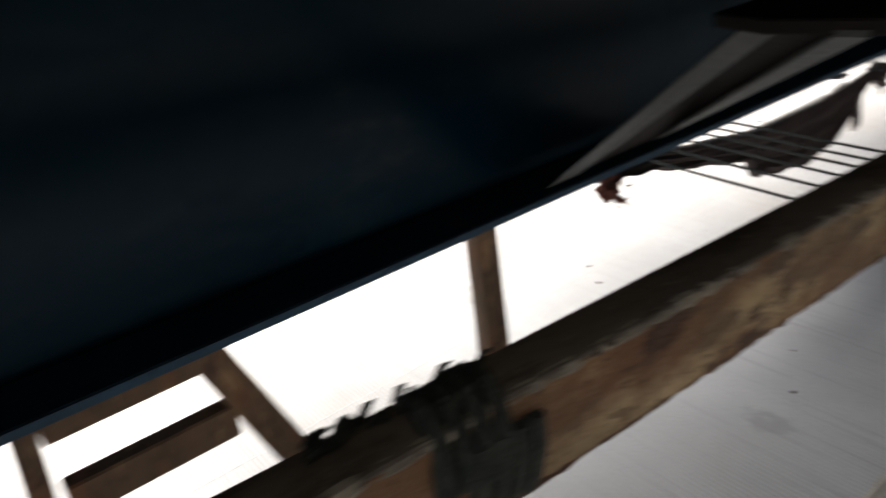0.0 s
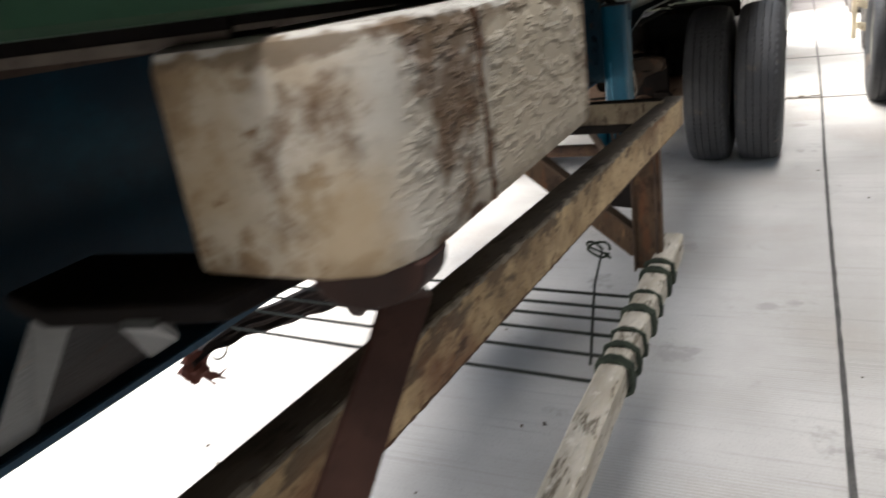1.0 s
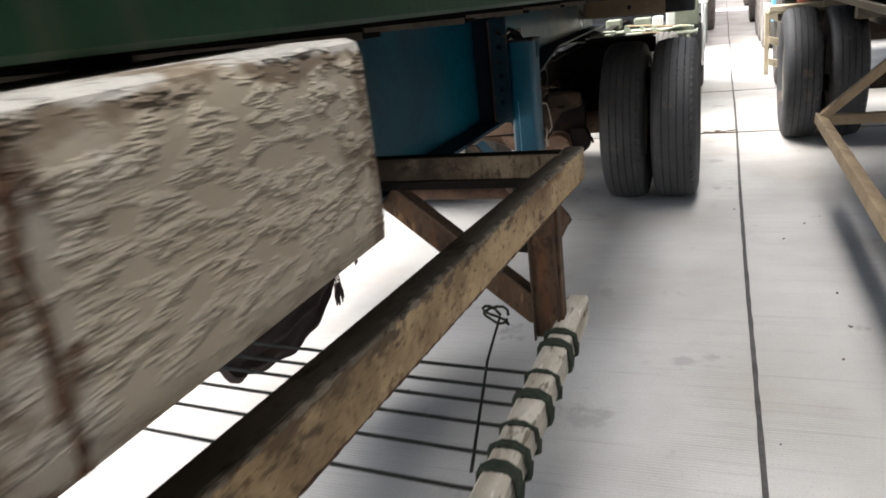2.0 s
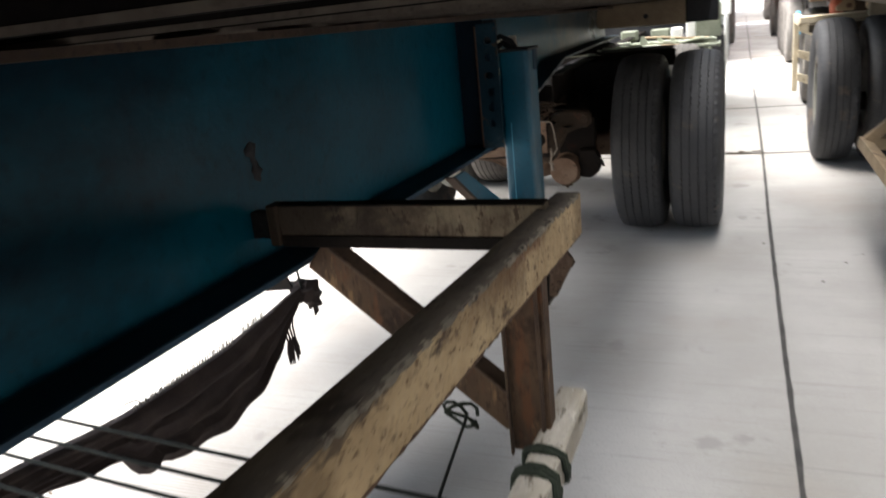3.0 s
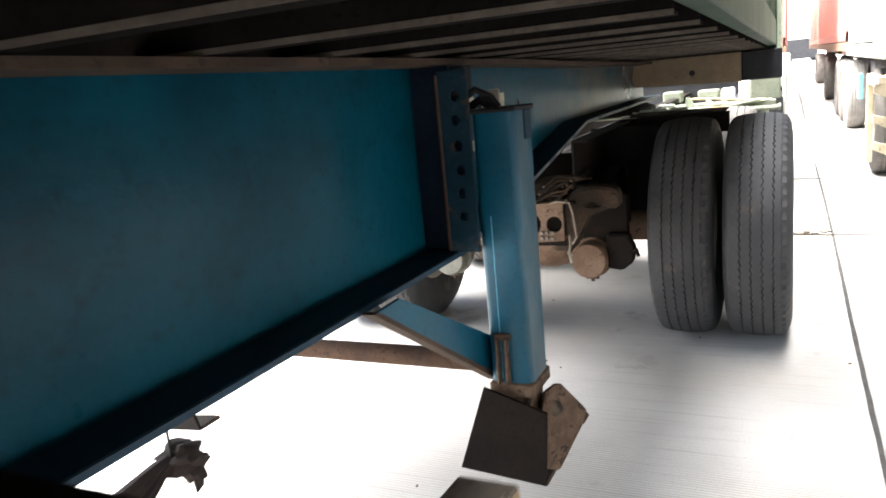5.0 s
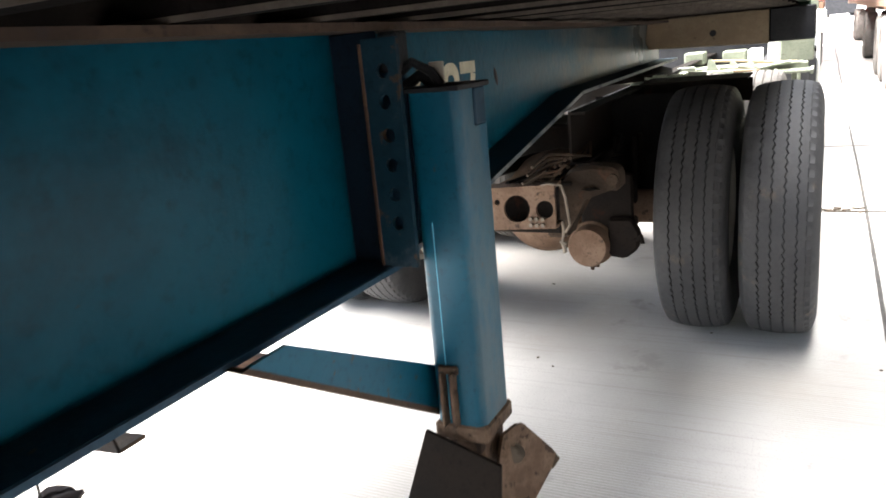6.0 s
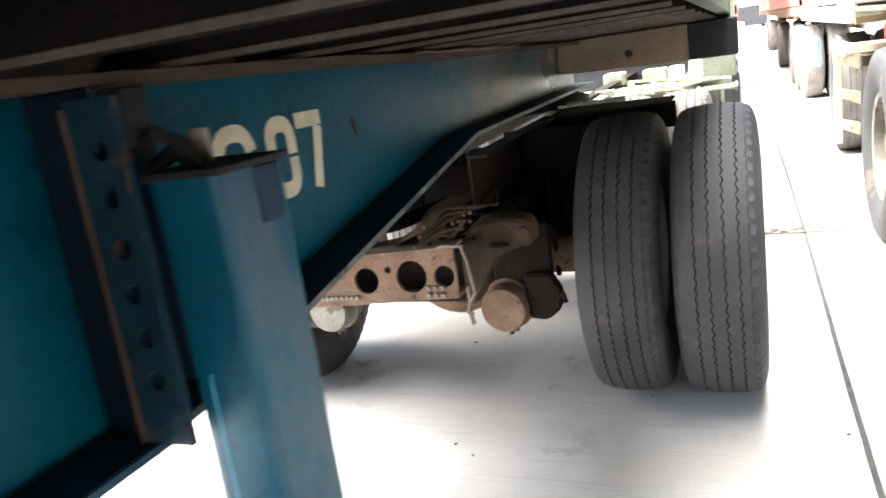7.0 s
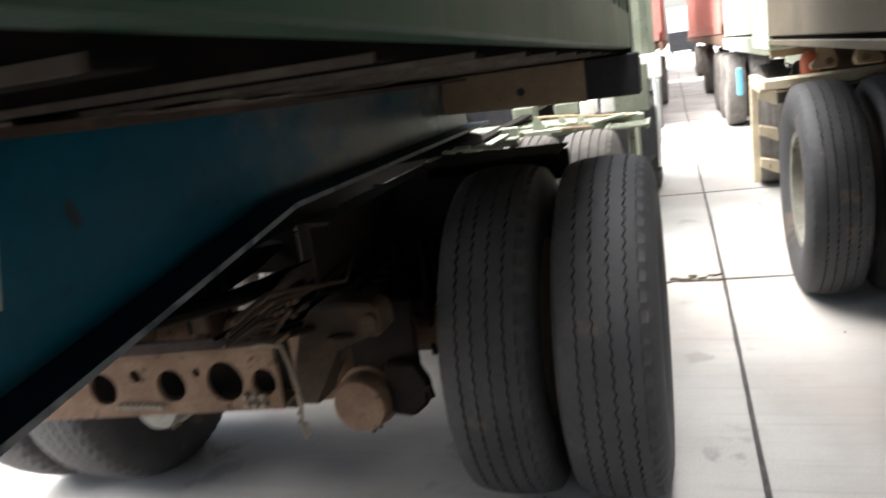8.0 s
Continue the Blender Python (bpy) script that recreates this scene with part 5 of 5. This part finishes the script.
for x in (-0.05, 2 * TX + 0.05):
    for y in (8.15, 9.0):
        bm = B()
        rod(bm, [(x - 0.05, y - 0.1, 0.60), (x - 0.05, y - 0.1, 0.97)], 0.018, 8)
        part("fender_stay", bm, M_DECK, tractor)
for dx, y, w, h, m in ((-0.37, 8.4, 0.09, 0.09, M_WHITE), (-0.245, 8.4, 0.08, 0.14, M_WHITE), (-0.53, 8.6, 0.16, 0.08, M_DECK), (-0.80, 8.5, 0.14, 0.09, M_DECK)):
    bm = B()
    box(bm, dx - w / 2, dx + w / 2, y, y + 0.2, 0.965, 0.965 + h, 0.008)
    part("catwalk_box", bm, m, tractor)
bm = B()
for k in range(5):
    obox(bm, (-0.55 + 0.1 * k + rng.uniform(-0.03, 0.03), 7.8 + 0.05 * k, 0.968), (0.22, 0.03, 0.012), (0, rng.uniform(-8, 8), rng.uniform(-40, 40)), 0.002)
part("deck_strip", bm, M_PALEGREEN, tractor, "loose pale metal strips")
for k in range(6):
    bm = B()
    obox(bm, (-0.715 + 0.045 * k, 6.46 + 0.02 * (k % 3), 1.036 + 0.006 * (k % 2)), (0.05 + 0.02 * (k % 3), 0.05, 0.012), (rng.uniform(-10, 10), rng.uniform(-14, 14), rng.uniform(-25, 25)), 0.003)
    part("deck_plate", bm, M_PALEGREEN, tractor, "small pale plate on the deck")
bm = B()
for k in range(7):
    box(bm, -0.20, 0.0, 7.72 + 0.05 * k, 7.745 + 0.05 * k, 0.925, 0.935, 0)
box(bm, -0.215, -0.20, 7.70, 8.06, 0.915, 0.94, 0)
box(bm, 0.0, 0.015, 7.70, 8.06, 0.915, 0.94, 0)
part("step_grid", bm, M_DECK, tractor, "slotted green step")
for x0, x1, y0, y1, z0, z1 in ((-0.725, -0.68, 6.6, 7.45, 0.985, 0.993), (-0.97, -0.77, 7.33, 7.36, 0.960, 0.972), (-0.765, -0.66, 7.58, 7.62, 0.95, 1.01), (-0.80, -0.71, 6.40, 6.49, 1.012, 1.02), (-0.60, -0.55, 7.0, 7.08, 0.98, 1.01), (-0.64, -0.44, 7.66, 7.69, 0.95, 0.97)):
    bm = B()
    box(bm, x0, x1, y0, y1, z0, z1, 0.003)
    part("deck_plate", bm, M_PALEGREEN, tractor, "small pale plate on the deck")
for x0, y0, h in ((-0.62, 7.75, 0.10), (-0.50, 7.9, 0.07), (-0.40, 7.95, 0.06)):
    bm = B()
    prism(bm, [(x0, 0.93), (x0 + 0.11, 0.93), (x0 + 0.08, 0.94 + h * 0.4), (x0 + 0.045, 0.94 + h), (x0 + 0.02, 0.94 + h)], 1, y0, y0 + 0.012)
    part("deck_bracket", bm, M_PALEGREEN, tractor)
bm = B()
rod(bm, [(-0.620, 8.000, 1.015), (-0.450, 7.950, 1.010), (-0.250, 7.980, 0.985), (-0.080, 8.010, 0.975)], 0.009, 7)
rod(bm, [(-0.700, 7.750, 0.925), (-0.500, 7.800, 0.955), (-0.300, 7.850, 0.945)], 0.008, 7)
part("deck_hose", bm, M_TAN, tractor, "pale hose lying over the deck")
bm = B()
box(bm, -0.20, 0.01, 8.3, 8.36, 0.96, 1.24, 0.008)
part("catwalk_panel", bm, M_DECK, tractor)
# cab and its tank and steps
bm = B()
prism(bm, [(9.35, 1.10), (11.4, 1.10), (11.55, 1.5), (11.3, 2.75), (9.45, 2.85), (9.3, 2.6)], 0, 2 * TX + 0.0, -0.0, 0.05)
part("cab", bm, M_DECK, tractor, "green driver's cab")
bm = B()
box(bm, -0.09, 0.075, 9.28, 9.55, 1.10, 1.275, 0.01)
part("cab_corner", bm, M_WHITE, tractor, "white corner panel of the cab")
bm = B()
box(bm, 2 * TX + 0.05, -0.05, 9.4, 11.9, 0.62, 1.1, 0.01)
part("cab_base", bm, M_BLACK, tractor, "black cab base")
bm = B()
box(bm, -0.012, 0.006, 9.9, 10.9, 1.75, 2.5, 0.002)
part("cab_window", bm, M_GLASS, tractor)
for s in (0, 1):
    bm = B()
    x = 0.02 if s == 0 else 2 * TX - 0.02
    a, b = sorted((x, x + (-0.4 if s == 0 else 0.4)))
    box(bm, a, b, 8.9, 9.7, 0.55, 0.98, 0.05)
    part("fuel_tank", bm, M_BLACK, tractor, "black side tank")
    bm = B()
    box(bm, a, b, 9.75, 9.95, 0.35, 0.98, 0.01)
    part("cab_step", bm, M_BLACK, tractor)
for x, f in ((-0.14, 1), (2 * TX + 0.14, -1)):
    wheel(tractor, x, 11.0, f)
    bm = B()
    pts = [(-0.64, 0), (-0.6, 0.28), (-0.42, 0.52), (0, 0.64), (0.42, 0.52), (0.6, 0.28), (0.64, 0)]
    lo = [(11.0 + p, 0.5 + q) for p, q in pts]
    hi = [(11.0 + p * 0.93, 0.5 + q * 0.93) for p, q in pts]
    prism(bm, lo + hi[::-1], 0, x - 0.17, x + 0.17)
    part("wheel_arch", bm, M_WHITE, tractor)
bm = B()
rod(bm, [(0.03, 9.05, 0.50), (0.035, 9.0, 0.85), (0.03, 8.98, 1.12)], 0.012, 8)
part("guard_rod", bm, M_WHITE, tractor)

# ---------------------------------------------------------------- neighbouring trucks


def parked_truck(name, label, x_near, y0, axles, deck_z, cont, cont_mat, frame_mat, y_end, side=1, dusty=True, edge=0.14, tyre=1.0, rim=None, drop=0.0):
    """A trailer or truck in the next lane; x_near is its outer side, it extends to side*x. drop lowers all but the wheels."""
    t = thing(name, label, "truck", group="trucks queued in the yard", m=pose(0, 0, -drop))
    W = 2.5
    xf = x_near + side * W

    def xs(a, b):
        return sorted((x_near + side * a, x_near + side * b))
    for y in axles:
        for off, f in ((0.145, -side), (0.47, side), (W - 0.47, -side), (W - 0.145, side)):
            w = wheel(t, x_near + side * off, y, f, dusty, rim=rim)
            w.matrix_local = pose(x_near + side * off, y, TYRE_R * tyre - 0.004 + drop, 31 * off * y, 0, 0) @ Matrix.Diagonal((1.0, tyre, tyre, 1.0))
        bm = B()
        rod(bm, [(x_near + side * 0.3, y, 0.52), (xf - side * 0.3, y, 0.52)], 0.07, 12)
        part("axle", bm, M_DUSTDARK, t)
    for off in (0.75, W - 0.85):
        bm = B()
        box(bm, *xs(off, off + 0.1), y0, y_end, deck_z - 0.42, deck_z - 0.02, 0.004)
        part("chassis_beam", bm, frame_mat, t)
    for k in range(int((y_end - y0) / 1.2) - (2 if edge < 0.1 else 0)):
        bm = B()
        box(bm, *xs(0.1, W - 0.1), y0 + 0.3 + 1.2 * k, y0 + 0.38 + 1.2 * k, deck_z - 0.12, deck_z - 0.02, 0.003)
        part("outrigger", bm, frame_mat, t)
    for a, b in ((0.0, 0.06), (W - 0.06, W)):
        bm = B()
        box(bm, *xs(a, b), y0, y_end, deck_z - edge, deck_z, 0.004)
        part("deck_edge", bm, frame_mat, t)
    bm = B()
    box(bm, *xs(0.02, W - 0.02), y0 + 0.05, y_end - 0.05, deck_z - 0.015, deck_z + 0.015, 0)
    part("deck", bm, M_RIB, t)
    if cont:
        c = thing("shipping_container", label_of(cont_mat), "container", group="containers on the queued trucks")
        a, b = xs(0.02, W - 0.04)
        c0, c1 = cont
        for x, s in ((a, -1), (b, 1)):
            bm = B()
            corrugated(bm, c0, c1, x, deck_z + 0.16, deck_z + 2.5, 0.034, s)
            part("side_wall", bm, cont_mat, c, smooth=False)
            bm = B()
            box(bm, *sorted((x, x - s * 0.05)), c0, c1, deck_z + 0.02, deck_z + 0.17, 0.005)
            part("side_rail", bm, cont_mat, c)
            for yy in (c0, c1 - 0.16):
                bm = B()
                box(bm, *sorted((x + s * 0.006, x - s * 0.16)), yy, yy + 0.16, deck_z + 0.016, deck_z + 2.58, 0.008)
                part("corner_post", bm, cont_mat, c)
        for yy in (c0 + 0.02, c1 - 0.06):
            bm = B()
            box(bm, a + 0.05, b - 0.05, yy, yy + 0.04, deck_z + 0.05, deck_z + 2.5, 0)
            part("end_wall", bm, cont_mat, c)
        bm = B()
        box(bm, a + 0.02, b - 0.02, c0 + 0.02, c1 - 0.02, deck_z + 2.5, deck_z + 2.56, 0)
        part("roof", bm, cont_mat, c)
    return t


def label_of(m):
    return {"red_container_paint": "faded red corrugated shipping container on a trailer",
            "green_container_paint": "dark green corrugated shipping container on a trailer",
            "pale_green_tractor_paint": "pale green corrugated container body on a truck"}[m.name]


RX = 0.680
right_a = parked_truck("trailer_truck", "dusty cream-framed trailer with a tall olive body, parked alongside", RX, -3.0, (7.67,), 1.362, None, None, M_OLIVE, 9.15, dusty=False, edge=0.03, tyre=1.02, rim=DEEP_RIM, drop=0.09)
# upper sides and roof are unseen, added to block low sky from the lane
for x in (RX, RX + 2.45):
    bm = B()
    box(bm, x, x + 0.05, -3.0, 9.10, 1.38, 3.7, 0.005)
    part("body_side", bm, M_OLIVE, right_a, "olive grey body side")
bm = B()
box(bm, RX - 0.008, RX + 0.16, 8.35, 9.15, 1.30, 3.7, 0.01)
part("corner_post", bm, M_PALEGREEN, right_a, "pale green corner post")
bm = B()
box(bm, RX + 0.05, RX + 2.45, -3.0, 9.05, 3.62, 3.66, 0)
part("body_roof", bm, M_OLIVE, right_a)
bm = B()
box(bm, RX - 0.085, RX + 2.5, 7.85, 8.05, 1.116, 1.165, 0.005)
part("wing_bar", bm, M_CREAMBAR, right_a, "cream bar over the wheels")
bm = B()
box(bm, RX - 0.02, RX + 2.45, 7.86, 7.97, 1.098, 1.110, 0.002)
part("wing_lip", bm, M_CREAMBAR, right_a)
bm = B()
box(bm, RX - 0.01, RX + 2.4, 7.96, 8.00, 1.035, 1.114, 0.003)
part("wing_beam", bm, M_OLIVE, right_a, "olive beam under the cream bar")
for x, y, k in ((0.96, 8.30, 1.0), (1.17, 8.25, -1.0), (1.36, 8.30, 1.0)):
    bm = B()
    prism(bm, [(x - 0.05 * k, 1.36), (x + 0.03 * k, 1.36), (x + 0.035 * k, 1.27), (x + 0.07 * k, 1.21), (x + 0.06 * k, 1.166), (x - 0.07 * k, 1.166), (x - 0.075 * k, 1.20), (x - 0.02 * k, 1.24)][::int(k)], 1, y, y + 0.09, 0.008)
    part("spring_hanger", bm, M_TAN, right_a, "dusty cream cast spring hanger")
    bm = B()
    lathe(bm, [(-0.02, 0.008), (-0.02, 0.02), (0.11, 0.02), (0.11, 0.008)], (x + 0.02 * k, y, 1.205), 1, 14)
    part("hanger_pin", bm, M_DUST, right_a)
bm = B()
box(bm, RX + 0.02, RX + 0.32, 8.45, 8.51, 1.255, 1.315, 0.004)
part("cross_bar", bm, M_TAN, right_a)
bm = B()
rod(bm, [(RX + 0.3, 8.25, 1.30), (RX + 0.45, 8.20, 1.26), (RX + 0.7, 8.20, 1.29), (RX + 1.0, 8.25, 1.27)], 0.012, 7)
part("air_pipe", bm, M_DUSTDARK, right_a)
for z0, z1 in ((1.02, 1.12), (0.80, 0.86), (0.60, 0.66)):
    bm = B()
    prism(bm, [(RX - 0.045, z1), (RX - 0.045, z0), (RX + 0.06, z0 - 0.05), (RX + 0.06, z1 - 0.03)], 1, 8.55, 8.61, 0.004)
    part("wing_step", bm, M_CREAMBAR, right_a)
bm = B()
box(bm, RX - 0.085, RX - 0.04, 8.05, 8.65, 1.09, 1.163, 0.004)
box(bm, RX - 0.085, RX - 0.04, 8.59, 8.65, 0.50, 1.088, 0.004)
part("wing_stay", bm, M_CREAMBAR, right_a)
bm = B()
box(bm, RX + 0.25, RX + 2.3, 8.65, 8.70, 0.8, 1.36, 0.004)
part("frame_plate", bm, M_DUSTDARK, right_a, "brown plate behind the wheels")
bm = B()
prism(bm, [(0.73, 0.61), (0.80, 0.58), (0.80, 0.64), (0.735, 0.67)], 1, -1.0, 5.46, 0.003)
box(bm, 0.74, 1.5, 5.41, 5.46, 0.60, 0.66, 0.003)
part("guard_rail", bm, M_TAN, right_a, "cream side guard rail")
bm = B()
obox(bm, (0.98, 5.42, 0.84), (0.60, 0.05, 0.05), (0, -42, 0), 0.003)
part("guard_brace", bm, M_TAN, right_a)
right_b = parked_truck("trailer_truck", "pale truck with mud-coated wheels queued ahead", 0.81, 9.75, (10.8, ), 1.28, (10.45, 14.3), M_PALEGREEN, M_PALEGREEN, 14.5)
right_c = parked_truck("trailer_truck", "long trailer with muddy triple axles and red container", 0.86, 14.9, (15.6, 16.9, 18.2, 23.0), 1.32, (16.0, 28.1), M_RED, M_DUST, 28.5)
right_d = parked_truck("trailer_truck", "far trailer with red container", 0.95, 31.0, (32.2, 33.5), 1.35, (31.2, 43.0), M_RED, M_DUST, 43.5)
ahead = parked_truck("trailer_truck", "trailer with faded red container queued ahead", 0.03, 16.0, (21.3, 22.6), 1.35, (17.7, 29.8), M_RED, M_DUST, 30.0, side=-1)
ahead2 = parked_truck("trailer_truck", "far trailer with red container queued ahead", -0.3, 31.0, (32.5, 33.8), 1.4, (31.2, 43.0), M_RED, M_DUST, 43.5, side=-1)
end_truck = thing("lorry", "distant white lorry with a dark bumper facing the queue", "truck", group="trucks queued in the yard")
bm = B()
prism(bm, [(83.0, 1.9), (83.1, 2.6), (83.5, 4.4), (85.5, 4.5), (85.5, 1.0), (83.1, 1.0)], 0, 0.0, 2.5, 0.05)
part("cab", bm, M_WHITE, end_truck)
bm = B()
box(bm, -0.05, 2.55, 82.7, 83.05, 0.25, 2.1, 0.06)
part("bumper", bm, M_BLACK, end_truck, "dark blue-black bumper and grille")
bm = B()
box(bm, 0.1, 2.4, 85.5, 93.0, 0.9, 4.2, 0.03)
part("load_box", bm, M_WHITE, end_truck)
for x in (0.25, 2.25):
    wheel(end_truck, x, 84.3, 1)
    wheel(end_truck, x, 91.0, 1)
bm = B()
box(bm, 0.98, 1.04, 14.6, 14.8, 0.50, 0.86, 0.01)
part("blue_panel", bm, M_SKYBLUE, right_c, "sky blue panel")
bm = B()
lathe(bm, [(0, 0.03), (0.01, 0.05), (0.09, 0.055), (0.12, 0.045), (0.14, 0.02)], (0.90, 8.40, 1.13), 2, 14)
part("orange_canister", bm, M_ORANGE, right_a, "orange-red canister on the frame")

# ---------------------------------------------------------------- litter
litter = B()
for k in range(90):
    x, y = rng.uniform(-2.6, 2.2), rng.uniform(1.5, 11.5)
    s = rng.uniform(0.003, 0.010)
    obox(litter, (x, y, 0.0025), (s * 1.6, s, 0.003), (0, 0, rng.uniform(0, 180)), 0)
for k in range(14):
    obox(litter, (0.05 + 0.022 * k + rng.uniform(-0.02, 0.02), 7.92 + rng.uniform(-0.05, 0.07), 0.006), (0.05, 0.014, 0.006), (0, 0, rng.uniform(-40, 40)), 0)
tagged(part("litter", litter, M_LEAF), "small dry leaves and grit lying on the slabs", "litter", kind="stuff")
